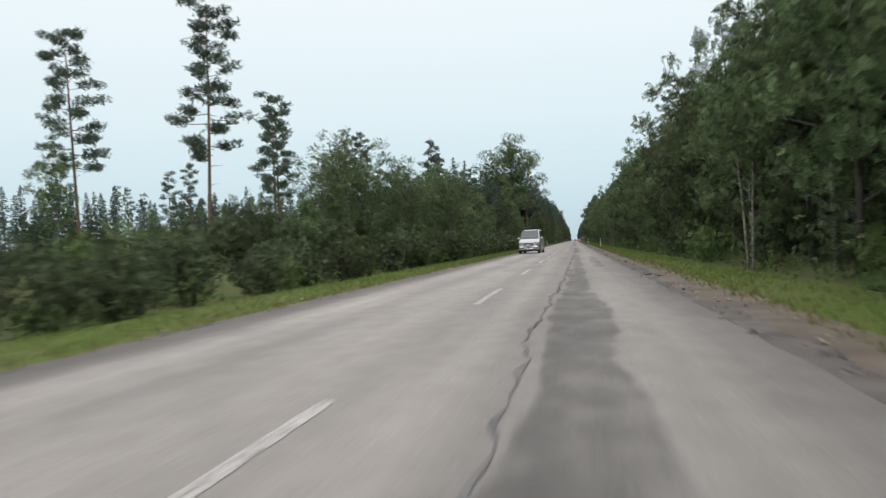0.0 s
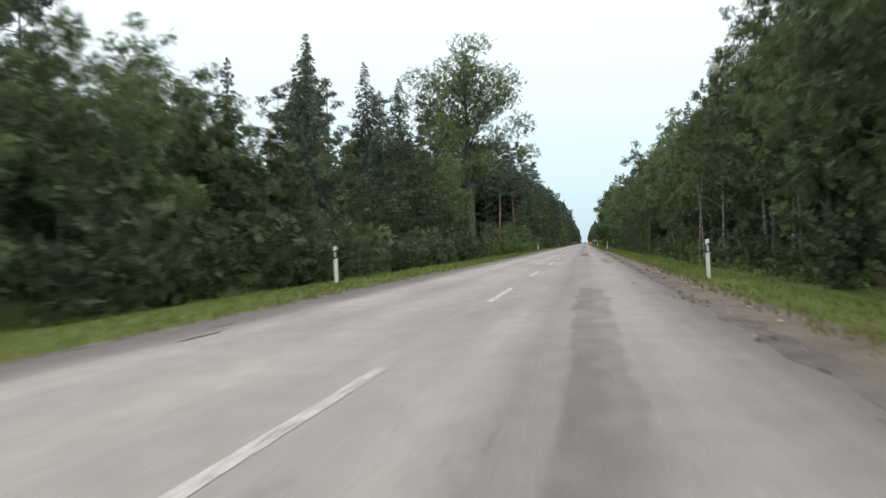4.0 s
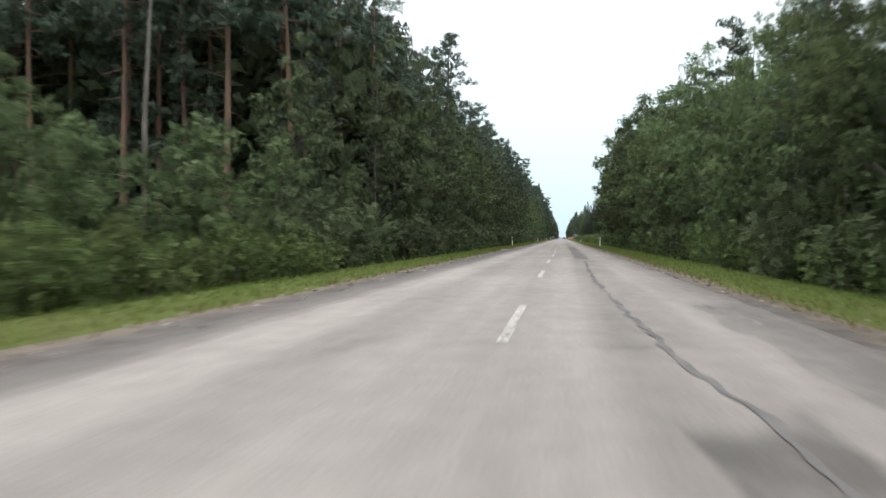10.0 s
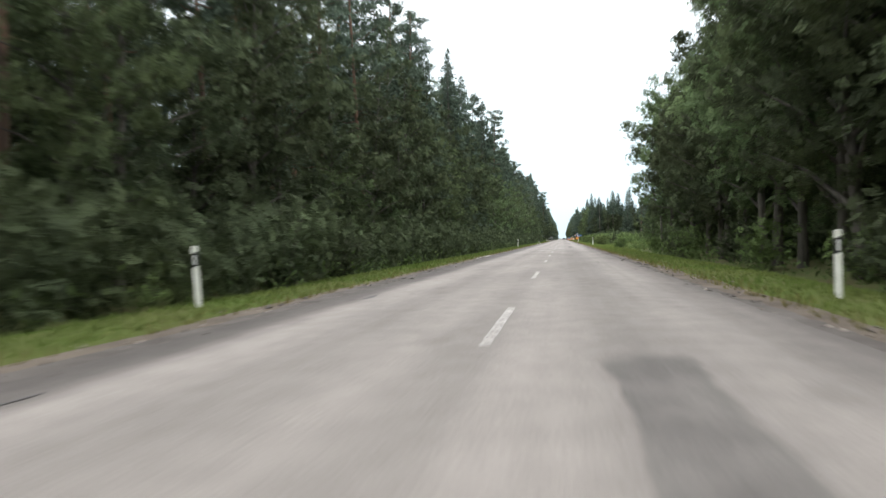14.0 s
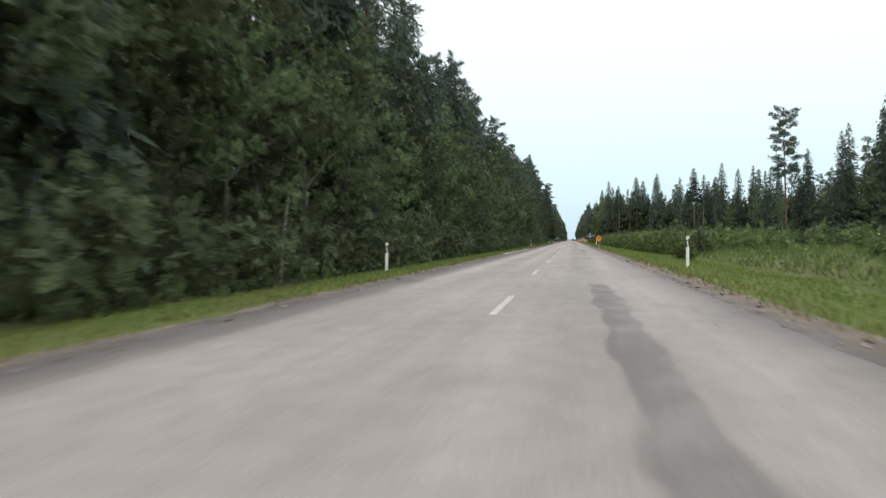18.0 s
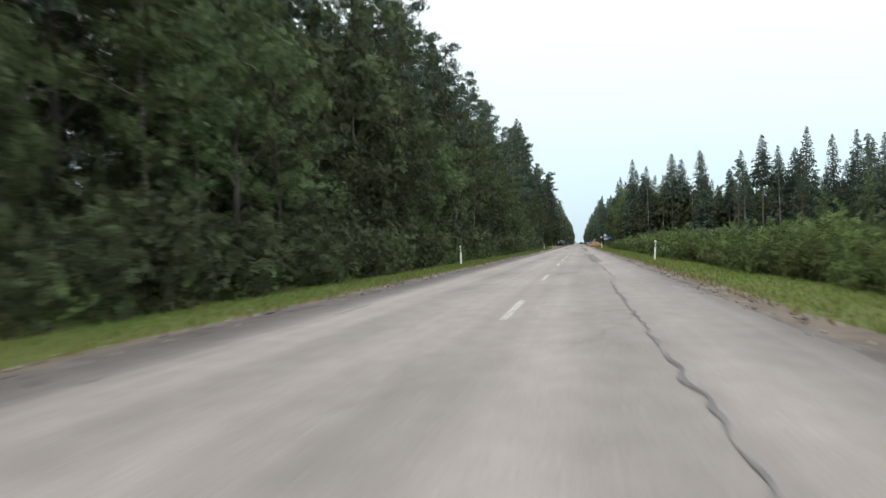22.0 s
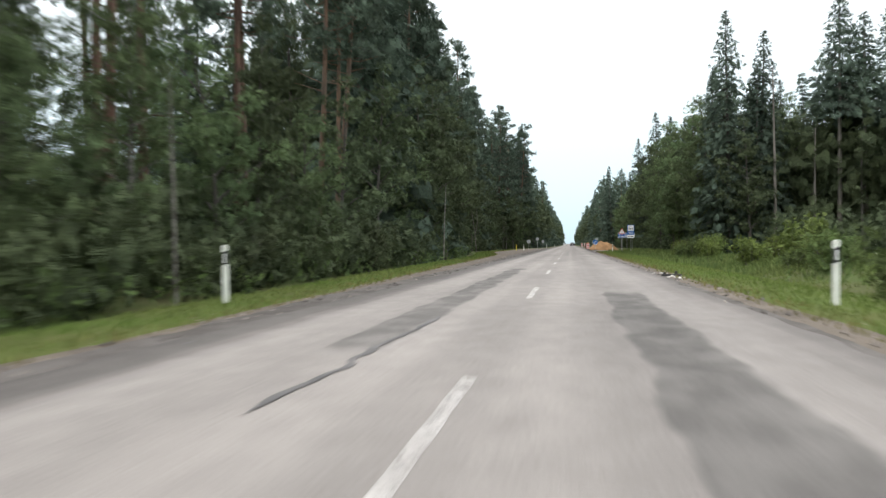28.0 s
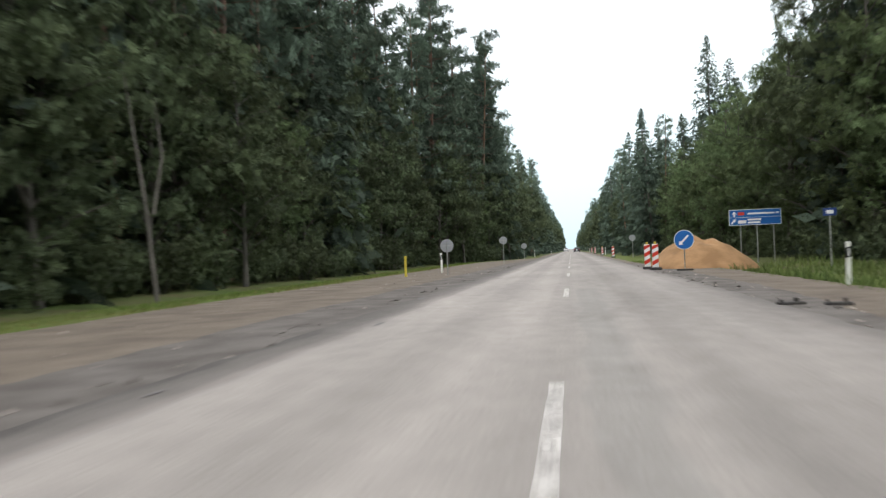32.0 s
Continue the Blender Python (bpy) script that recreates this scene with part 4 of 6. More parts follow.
def grow_woods():
    """Joins the deeper trees of each kind into one mesh."""
    for what, places in WOODS.items():
        k = KINDS[what]
        shapes = []
        for maker, args in k["makers"]:
            got = []
            for me in maker(*args):
                co = np.empty(len(me.vertices) * 3)
                me.vertices.foreach_get("co", co)
                fc = np.empty(len(me.loops), int)
                me.loops.foreach_get("vertex_index", fc)
                fc = fc.reshape(-1, 4)
                if not got:
                    fc = fc[:{"broadleaf_wood": 56, "spruce_wood": 12, "pine_wood": 49}.get(k["thing"], 0)]
                    co = co[:3 * (fc.max() + 1)] if len(fc) else co[:0]
                got.append((co.reshape(-1, 3), fc, me.materials[0]))
            shapes.append(got)
        vs, fs, ix, n = [], [], [], 0
        for i, m in places:
            a = np.array(m)
            for j, (co, fc, mat) in enumerate(shapes[i]):
                vs.append(co @ a[:3, :3].T + a[:3, 3])
                fs.append(fc + n)
                ix.append(np.full(len(fc), j))
                n += len(co)
        v, f, ix = np.concatenate(vs), np.concatenate(fs), np.concatenate(ix)
        me = bpy.data.meshes.new(k["thing"])
        me.vertices.add(len(v))
        me.vertices.foreach_set("co", v.ravel())
        me.loops.add(f.size)
        me.loops.foreach_set("vertex_index", f.ravel())
        me.polygons.add(len(f))
        me.polygons.foreach_set("loop_start", np.arange(len(f)) * 4)
        for _, _, mat in shapes[0]:
            me.materials.append(mat)
        me.polygons.foreach_set("material_index", ix)
        me.update(calc_edges=True)
        me.validate()
        tagged(new(k["thing"], me), k["label"], k["category"], kind="stuff")


def stand(side, y0, y1, x, gap, mix, size=(0.85, 1.15), jitter=1.2, skip=0.0):
    """A row of trees beside the road: mix is a string of kinds, repeated ones are likelier; x may be a function of y."""
    names = mix.split()
    y = y0 + plant_rng.random() * gap
    while y < y1:
        if plant_rng.random() >= skip:
            xx = x(y) if callable(x) else x
            plant(plant_rng.choice(names), side * (xx + plant_rng.uniform(-jitter, jitter)), y, plant_rng.uniform(*size), None, plant_rng.uniform(0.92, 1.1))
        y += gap * plant_rng.uniform(0.65, 1.35)


def block(x0, x1, edge, rows, gap, depth, front, back, size):
    """A wood whose edge faces the traveller: edge gives y at x."""
    for row in range(rows):
        x = min(x0, x1) + row * 0.7
        while x < max(x0, x1):
            plant(plant_rng.choice((front if row < 2 else back).split()), x, edge(x) + row * depth + plant_rng.uniform(-1.6, 1.6), plant_rng.uniform(*size), None, plant_rng.uniform(0.92, 1.1))
            x += gap * plant_rng.uniform(0.6, 1.4)


# left of the road, from the start onwards: young growth before a clearing with lone pines
stand(-1, -14, 30, 7.7, 2.4, "bush dark_bush dark_bush", (0.5, 0.75), 0.7)
stand(-1, 30, 70, 7.5, 2.0, "bush dark_bush dark_far", (0.65, 0.95), 0.6)
stand(-1, 14, 40, 10.0, 2.2, "dark_far dark_far bush", (0.55, 0.9), 1.0)
stand(-1, 30, 48, 10.0, 2.4, "young young dark_far", (0.5, 0.75), 1.0)
stand(-1, 46, 104, 9.8, 2.5, "young young dark_far", (0.75, 1.05), 1.0)
stand(-1, 40, 110, 12.5, 2.4, "young young dark_far", (0.6, 1.0), 1.4)
stand(-1, 88, 106, 9.6, 2.9, "alder dark dark birch", (0.44, 0.55), 1.0)
stand(-1, 106, 123, 9.2, 2.2, "dark dark_far dark_far airy_birch dark_far", (0.30, 0.46), 0.8)
for x, y, s in ((-10.6, 127, 0.58), (-12.2, 131, 0.72), (-11.4, 135, 0.7)):
    plant("spruce", x, y, s)
stand(-1, 125, 150, 9.6, 2.9, "alder dark dark birch", (0.48, 0.64), 1.0)
stand(-1, 70, 152, 7.5, 2.2, "dark_bush dark_far dark_far", (0.65, 1.0), 0.5)
stand(-1, 60, 100, 14, 3.4, "young alder broad_far", (0.45, 0.65), 1.5)
stand(-1, 98, 126, 13.5, 3.2, "dark_far young airy_birch", (0.45, 0.6), 1.3)
stand(-1, 128, 150, 13.5, 3.2, "dark alder airy_birch", (0.46, 0.68), 1.3)
stand(-1, 126, 150, 17, 4.5, "spruce spruce pine_low birch", (0.5, 0.78), 2.0)
stand(-1, 44, 152, 12, 2.0, "dark_far", (0.9, 1.5), 1.5)
stand(-1, 40, 152, 17, 2.2, "dark_far", (1.0, 1.7), 2)
stand(-1, 126, 152, 24, 3.0, "broad_far spruce_far broad_far", (0.6, 0.9), 3)
stand(-1, -5, 232, 72, 2.2, "broad_far spruce_far broad_far pine_far", (0.36, 0.6), 10)
stand(-1, 20, 150, 42, 3.2, "broad_far spruce_far dark_far", (0.25, 0.42), 8)
stand(-1, 10, 90, 20, 2.6, "dark_far bush_far", (0.8, 1.4), 5)
for x, y, what, s in ((-26.0, 53.5, "thin_pine", 1.02), (-40.2, 58.6, "thin_pine", 1.05), (-35.0, 90.4, "thin_pine", 1.04), (-40.3, 105.9, "thin_pine", 1.07), (-32.4, 122.5, "thin_pine", 0.98), (-11.0, 40.5, "airy_birch", 0.54), (-10.9, 36.6, "airy_birch", 0.42), (-8.6, 42.9, "airy_birch", 0.46), (-7.6, 40.6, "airy_birch", 0.36), (-12.2, 43.5, "airy_birch", 0.48), (-8.0, 59.3, "airy_birch", 0.50), (-9.4, 61.8, "airy_birch", 0.55), (-28.8, 158.6, "dark", 1.48), (-26.6, 164, "pine_low", 1.05), (-25.7, 190, "pine_low", 0.93), (-10.2, 75, "birch", 0.5), (-36.7, 50.6, "birch", 0.75), (-34.7, 64.1, "pine_low", 0.47), (-31, 60.8, "pine_low", 0.48), (-16.8, 100.8, "pine_low", 0.80),
                      (-20.4, 95, "birch", 0.82), (-19.6, 138.8, "spruce", 0.9), (-18.7, 156, "pine_low", 0.86), (-52, 70, "spruce", 0.42), (-33, 126, "pine_low", 0.7), (-44, 66, "spruce", 0.4), (-47, 62, "spruce", 0.36), (-18, 84, "birch", 0.6), (-16.5, 69, "alder", 0.42), (-19, 72, "alder", 0.44), (-23, 79, "birch", 0.5), (-16, 79, "alder", 0.5), (-15.5, 92, "alder", 0.6), (-28, 84, "birch", 0.55)):
    plant(what, x, y, s)
plant("big_aspen", -10.85, 167.6, 1.12, 0)
for x, y, what, s in ((-15.8, 170, "thin_pine", 0.92), (-19.7, 171, "birch", 1.1), (-21.5, 174, "alder", 1.0), (-24, 173, "dark", 1.0)):
    plant(what, x, y, s)
plant("birch", -11.5, 153, 1.05)
plant("dark_bush", -10.3, 165.5, 0.7)
for x0, y0, y1, gap, what in ((6.9, 154, 226, 1.7, "low_bush"), (8.3, 152, 226, 1.5, "low_far"), (10.2, 154, 228, 1.7, "low_far"), (12.6, 160, 230, 2.0, "low_far")):
    stand(-1, y0, y1, x0, gap, what, (0.75, 1.15), 0.5)
# clearing with weeds, and the pine wood whose edge faces the traveller
stand(-1, 156, 226, 8.4, 7.0, "bush yellow_bush", (0.40, 0.62), 1.0, 0.2)
stand(-1, 156, 228, 13, 2.6, "bush_far bush_far dark_far", (0.4, 0.7), 3)
stand(-1, 190, 232, 13, 2.3, "bush_far dark_far bush_far", (0.6, 1.0), 4)
stand(-1, 165, 234, 22, 1.8, "bush_far dark_far", (0.6, 1.0), 6)
stand(-1, 180, 234, 34, 1.8, "bush_far dark_far", (0.6, 1.0), 8)
stand(-1, 212, 226, 10.5, 2.0, "bush young young", (0.6, 0.9), 1.6)
stand(-1, 226, 238, 10.5, 2.4, "dark_far dark young", (0.5, 0.8), 1.2)
stand(-1, 214, 230, 15, 2.2, "young bush dark_bush", (0.6, 0.95), 2)
for x, h in ((-58, 21.6), (-52.4, 24.4), (-45.4, 20.9), (-38.5, 21.4), (-36, 23.9), (-31.5, 20.0), (-49, 19.5)):
    plant("spruce", x, 238, h / 19)
block(-58, -34, lambda x: 236, 3, 2.6, 4.5, "pine spruce pine_low pine spruce", "pine_far spruce_far spruce_far", (0.78, 0.98))
block(-34, -10, lambda x: 236 + 0.25 * max(0, x + 24), 3, 2.6, 4.5, "pine spruce pine_low pine pine", "pine_far spruce_far pine_far", (0.98, 1.16))
block(-60, -10, lambda x: 252, 4, 2.6, 4.5, "spruce_far broad_far spruce_far", "spruce_far spruce_far broad_far", (0.85, 1.05))
block(-60, -10, lambda x: 246, 3, 2.2, 4.5, "dark_far", "dark_far", (1.0, 1.8))
block(-60, -12, lambda x: 245, 3, 2.6, 4, "broad_far", "broad_far", (1.05, 1.3))
block(-125, -56, lambda x: 240 + 0.1 * (x + 56), 5, 3.0, 5, "spruce_far pine_far spruce_far", "broad_far spruce_far", (0.85, 1.05))
stand(-1, 150, 240, 118, 4.0, "spruce_far pine_far", (0.8, 1.0), 5)
# the long dark wall
stand(-1, 228, 498, 7.5, 3.6, "dark_bush dark_far dark_far dark_far", (0.6, 1.05), 0.6)
stand(-1, 498, 545, 8.8, 4.0, "dark_bush dark_bush bush", (0.6, 1.0), 0.6)
stand(-1, 545, 652, lambda y: 7.7 + 5.0 * widen(y), 3.8, "dark_bush dark_far dark_far dark_far dark_bush", (0.6, 1.05), 0.6)
stand(-1, 228, 652, lambda y: 8.6 + 4.2 * widen(y), 2.8, "dark_far", (0.75, 1.2), 0.6)
stand(-1, 240, 652, 14.5, 2.6, "dark_far", (1.0, 1.9), 1.0)
stand(-1, 238, 584, 9.8, 3.5, "dark alder dark dark young birch", (0.60, 0.95), 0.8)
stand(-1, 584, 624, 9.6, 4.6, "alder dark birch", (0.46, 0.64), 0.6)
stand(-1, 584, 622, 9.0, 3.4, "young dark_far dark_far", (0.6, 0.8), 0.5)
stand(-1, 624, 637, 10.6, 3.2, "young dark young", (0.6, 0.9), 0.8)
stand(-1, 637, 652, 11.0, 3.5, "dark alder dark dark young birch", (0.60, 0.95), 0.8)
stand(-1, 240, 330, 12.4, 3.5, "pine_low dark pine_low spruce pine", (0.74, 0.90), 1.2)
stand(-1, 330, 560, 12.2, 3.5, "pine_low dark pine_low spruce spruce", (1.0, 1.2), 1.2)
stand(-1, 560, 584, 12.5, 4.2, "pine", (0.95, 1.15), 1.2)
stand(-1, 556, 584, 16.0, 5.0, "alder dark pine_low", (0.85, 1.1), 1.2)
stand(-1, 586, 600, 13.0, 3.4, "pine", (0.95, 1.15), 2.0)
stand(-1, 600, 624, 13.0, 4.2, "pine", (0.95, 1.15), 2.0)
stand(-1, 625, 636, 13.0, 3.4, "pine", (0.95, 1.15), 1.5)
stand(-1, 602, 622, 19, 4.5, "pine", (0.85, 1.05), 2.0)
stand(-1, 600, 622, 16.5, 4.6, "alder dark", (0.78, 0.95), 1.2)
stand(-1, 240, 640, 11.5, 2.6, "dark_far", (0.8, 1.5), 0.8)
stand(-1, 240, 640, 19, 2.6, "dark_far", (1.2, 2.0), 1.5)
stand(-1, 556, 590, 11.0, 3.0, "dark young spruce", (0.5, 0.8), 0.8)
stand(-1, 637, 800, lambda y: 12.0 + margin(y), 3.1, "pine_low dark spruce pine_low pine", (1.36, 1.60), 1.0)
stand(-1, 645, 780, lambda y: 9.8 + margin(y), 2.0, "dark_far", (0.6, 0.95), 0.4)
stand(-1, 640, 800, lambda y: 18 + 3 * widen(y), 2.0, "dark_far", (1.2, 2.0), 1.5)
stand(-1, 640, 800, 27, 2.6, "broad_far spruce_far", (1.0, 1.2), 2)
stand(-1, 244, 330, 16.0, 2.8, "pine_far spruce_far broad_far", (0.78, 0.92), 1.4)
stand(-1, 330, 560, 16.0, 2.8, "pine_far spruce_far broad_far", (1.0, 1.2), 1.4)
stand(-1, 640, 800, lambda y: 16.0 + 3.4 * widen(y), 2.6, "pine_far spruce_far broad_far", (1.15, 1.4), 1.4)
stand(-1, 250, 580, 22.0, 3.0, "spruce_far pine_far broad_far", (0.9, 1.1), 2.0)
stand(-1, 640, 800, 22.0, 3.0, "spruce_far pine_far broad_far", (0.95, 1.15), 2.0)
stand(-1, 640, 800, lambda y: 8.6 + margin(y), 2.2, "dark_bush dark_far dark", (0.7, 1.0), 0.5)
stand(-1, 640, 800, lambda y: 10.4 + margin(y), 3.0, "dark alder dark", (0.75, 1.0), 0.6)
stand(-1, 790, 1700, 10.5, 4.6, "broad_far pine_far spruce_far broad_far", (1.05, 1.25), 1.5)
stand(-1, 790, 1500, 15, 7.0, "pine_far spruce_far", (1.1, 1.3), 2)
# right of the road
stand(1, -12, 50, 9.3, 3.1, "alder dark birch alder", (0.72, 0.92), 0.9)
stand(1, 50, 80, 9.3, 3.1, "alder dark birch alder", (0.62, 0.78), 0.9)
stand(1, 80, 200, 9.3, 3.1, "alder dark birch alder", (0.72, 0.92), 0.9)
stand(1, 200, 250, 9.3, 3.1, "alder alder dark", (0.68, 0.80), 0.9)
stand(1, 250, 280, 9.3, 3.1, "alder birch alder", (0.88, 1.02), 0.9)
stand(1, 280, 322, 9.5, 3.2, "alder alder birch dark", (1.08, 1.24), 0.9)
stand(1, 322, 356, 9.5, 3.2, "alder dark birch dark", (0.86, 1.04), 0.9)
stand(1, -12, 356, 8.2, 4.2, "dark_far dark_far bush_far dark_bush dark_far", (0.5, 0.9), 0.5, 0.1)
stand(1, 215, 300, 7.9, 2.2, "bush_far dark_far", (0.6, 1.1), 0.4)
stand(1, -12, 356, 11.0, 2.8, "dark_far", (0.7, 1.3), 0.8)
stand(1, -12, 200, 12.4, 3.0, "broad_far broad_far birch", (0.8, 0.95), 1.2)
stand(1, 200, 262, 12.4, 3.0, "broad_far spruce", (0.58, 0.72), 1.2)
stand(1, 262, 274, 12.4, 3.0, "broad_far", (0.85, 0.95), 1.2)
stand(1, 274, 356, 12.6, 3.0, "dark broad_far broad_far", (0.92, 1.12), 1.2)
stand(1, -12, 360, 14.5, 2.2, "dark_far", (1.0, 1.8), 1.2)
stand(1, -12, 202, 16, 3.0, "broad_far spruce_far broad_far", (0.75, 0.9), 1.6)
stand(1, 202, 274, 16, 3.0, "broad_far spruce_far broad_far", (0.5, 0.62), 1.6)
stand(1, 274, 360, 16, 3.0, "broad_far spruce_far broad_far", (0.9, 1.1), 1.6)
stand(1, -12, 202, 21, 3.4, "broad_far spruce_far", (0.75, 0.95), 2.0)
stand(1, 202, 274, 21, 3.4, "broad_far spruce_far", (0.5, 0.66), 2.0)
stand(1, 274, 360, 21, 3.4, "broad_far spruce_far", (0.9, 1.1), 2.0)
stand(1, 196, 250, 11, 5.0, "spruce pine_low spruce", (0.62, 0.76), 1.0)
stand(1, 345, 372, 10.5, 3.0, "young bush young", (0.6, 1.0), 1.5)
plant("thin_pine", 12.7, 375.5, 0.78)
plant("thin_pine", 24.4, 461, 0.74)
for x, y, what, s in ((17.5, 386, "pine_low", 0.62), (20.5, 391, "pine_low", 0.58), (15.2, 379, "pine_low", 0.5), (13.8, 382, "birch", 0.5)):
    plant(what, x, y, s)
for x, y, s in ((27, 464, 0.5), (29, 459, 0.46), (23.5, 466, 0.34), (31, 463, 0.66), (34, 460, 0.86), (37, 465, 0.78), (40, 461, 0.88), (43, 464, 0.82), (33, 468, 0.74), (29, 469, 0.6), (46, 460, 0.9), (38, 470, 0.84)):
    plant("spruce", x, y, s)
for x, y, s in ((28.5, 462, 0.55), (32.5, 459, 0.66), (36, 462, 0.9), (39, 458, 0.8), (42, 462, 0.95), (45, 466, 0.9), (35, 467, 0.85)):
    plant("dark", x, y, s)
plant("bush", 7.7, 380, 0.72)
# open meadow with willow bushes
stand(1, 424, 446, 11.0, 6.0, "bush bush dark_bush", (0.35, 0.6), 2.2, 0.1)
stand(1, 446, 596, 8.9, 2.6, "bush_far bush_far bush_far yellow_bush bush", (0.42, 0.9), 1.0, 0.14)
stand(1, 420, 600, 12, 2.2, "bush_far bush_far bush_far dark_far", (0.65, 1.0), 2.0, 0.05)
stand(1, 386, 630, 19, 1.9, "bush_far bush_far dark_far", (0.5, 0.85), 4, 0.1)
stand(1, 376, 640, 34, 1.5, "bush_far", (0.6, 0.9), 10, 0.1)
stand(1, 376, 620, 75, 1.5, "bush_far dark_far", (0.6, 1.0), 30)
stand(1, 431, 606, 7.0, 2.2, "low_bush", (0.5, 1.25), 0.5, 0.12)
stand(1, 430, 610, 8.4, 1.5, "low_far", (0.7, 1.4), 0.7)
plant("low_bush", 6.9, 411.5, 0.85)
# the spruce wood behind the meadow
for x, y, h, what in ((15.1, 664, 22.4, "spruce"), (17.8, 665, 20.6, "spruce"), (24.4, 664, 23.3, "spruce_high"), (27.3, 666, 22, "spruce_high"), (33.4, 677, 25.5, "spruce"), (22, 669, 16, "birch"), (37.6, 640, 21, "spruce"), (41, 640, 24, "spruce_high"), (44, 638, 21.5, "spruce"), (49, 636, 25, "spruce"), (47, 640, 21, "spruce_high"), (54, 634, 23, "spruce"), (30.3, 652, 22, "spruce"), (36, 652, 18, "spruce_high"), (58.4, 632, 23.5, "spruce"), (62.3, 631, 22.5, "spruce"), (66.5, 632, 20.5, "spruce"), (73.6, 630, 26, "spruce"), (79, 628, 22, "spruce"), (84, 626, 23, "spruce"), (19.8, 668, 15, "dark"), (16.2, 661, 12.5, "dark"), (13.8, 668, 11, "dark")):
    plant(what, x, y, h / {"spruce": 19, "spruce_high": 20}.get(what, 15))
block(29, 36, lambda x: 664, 2, 3.4, 4, "birch dark spruce_high", "spruce", (0.75, 0.95))
block(15, 62, lambda x: 672 - 0.70 * (max(x, 24) - 24), 3, 4.2, 5.5, "spruce spruce_high dark", "spruce spruce_far", (0.70, 1.05))
block(15, 62, lambda x: 676 - 0.70 * (max(x, 24) - 24), 4, 2.8, 4.5, "broad_far", "broad_far spruce_far", (0.75, 0.95))
block(58, 175, lambda x: 622 - 0.25 * (x - 58), 4, 4.2, 5, "spruce_far spruce_far pine_far", "spruce_far broad_far", (0.70, 1.15))
block(16, 175, lambda x: 650 - 0.5 * (min(x, 75) - 15), 2, 2.4, 4, "dark_far", "dark_far", (1.0, 1.6))
block(16, 175, lambda x: 668 - 0.5 * (min(x, 75) - 15), 3, 3.2, 5, "broad_far", "broad_far", (0.85, 1.0))
stand(1, 376, 620, 150, 4.0, "spruce_far pine_far spruce_far", (0.85, 1.1), 8)
for x in (45.5, 49, 56, 63, 34, 72, 85):
    plant(plant_rng.choice(("pine", "pine", "birch")), x, 645 - 0.62 * (min(x, 62) - 15) - 0.25 * max(0, x - 62) + plant_rng.uniform(-1, 2), plant_rng.uniform(0.78, 0.98))
stand(1, 618, 668, 11.0, 3.6, "bush yellow_bush bush", (0.5, 0.9), 1.6)
stand(1, 668, 714, 15.0, 2.9, "alder dark alder birch", (0.98, 1.18), 1.2)
stand(1, 714, 757, 14.4, 3.0, "alder dark alder", (1.0, 1.18), 1.0)
stand(1, 757, 800, 14.4, 3.2, "alder dark alder", (0.80, 0.98), 1.2)
for x, y, h in ((16.3, 772, 24.8), (15.2, 722, 22.5), (16, 711, 20.2), (16, 823, 20.6), (16.8, 764, 20), (17, 745, 18.5), (15.5, 700, 18), (16.5, 790, 19), (17, 731, 19)):
    plant("spruce", x, y, h / 19)
stand(1, 664, 800, 12.8, 2.7, "dark_bush alder dark_far dark_far", (0.6, 0.9), 0.8)
stand(1, 664, 800, 19.0, 3.0, "spruce_far broad_far", (0.8, 1.0), 1.5)
stand(1, 664, 800, 24, 3.0, "spruce_far broad_far", (0.8, 1.05), 2)
stand(1, 664, 800, 17, 2.2, "dark_far", (1.0, 1.8), 1.2)
stand(1, 790, 1700, 10.5, 4.6, "broad_far pine_far spruce_far broad_far", (0.85, 1.05), 1.5)
stand(1, 790, 1500, 15, 7.0, "spruce_far pine_far", (0.9, 1.1), 2)
for x, y, what, s in ((-10.4, 411.6, "pine", 1.1), (-11.0, 282, "pine", 1.1), (-12.2, 284.5, "pine", 1.05), (-10.6, 457, "pine", 1.05), (-10.8, 599.5, "pine", 1.1), (-11.6, 609, "pine", 1.12), (-11.2, 590, "pine", 1.05), (-10.5, 346, "pine_low", 1.0),
                      (11.3, 627, "yellow_bush", 1.1), (10.8, 648, "yellow_bush", 0.8), (13.5, 404, "bush", 0.5), (9.4, 622, "bush", 0.45), (13, 632, "bush", 0.7), (9.2, 428, "bush", 0.5)):
    plant(what, x, y, s)
grow_woods()

# ---- roadside things ----
def marker_post():
    root = tagged(new("marker_post"), "white plastic roadside marker post with black band", "marker post", "marker posts")
    bm = bmesh.new()
    prism(bm, [(-0.05, -0.2), (0.05, -0.2), (0.05, 0.74), (-0.05, 0.70)], -0.03, 0.03)
    part("lower_body", bm, M["white"], root)
    bm = bmesh.new()
    prism(bm, [(-0.046, 0.70), (0.046, 0.74), (0.046, 0.985), (-0.046, 0.945)], -0.028, 0.028)
    band_ob = part("band", bm, M["black"], root, "black slanted band")
    bm = bmesh.new()
    prism(bm, [(-0.05, 0.945), (0.05, 0.985), (0.05, 1.06), (0.03, 1.09), (-0.05, 1.07)], -0.03, 0.03)
    part("cap", bm, M["white"], root)
    part("reflector", box(bmesh.new(), -0.022, 0.022, -0.033, -0.024, 0.755, 0.925, 0.004), M["reflector"], band_ob, "pale upright reflector")
    part("reflector", box(bmesh.new(), -0.022, 0.022, 0.024, 0.033, 0.755, 0.925, 0.004), M["reflector"], band_ob, "pale upright reflector")
    return root


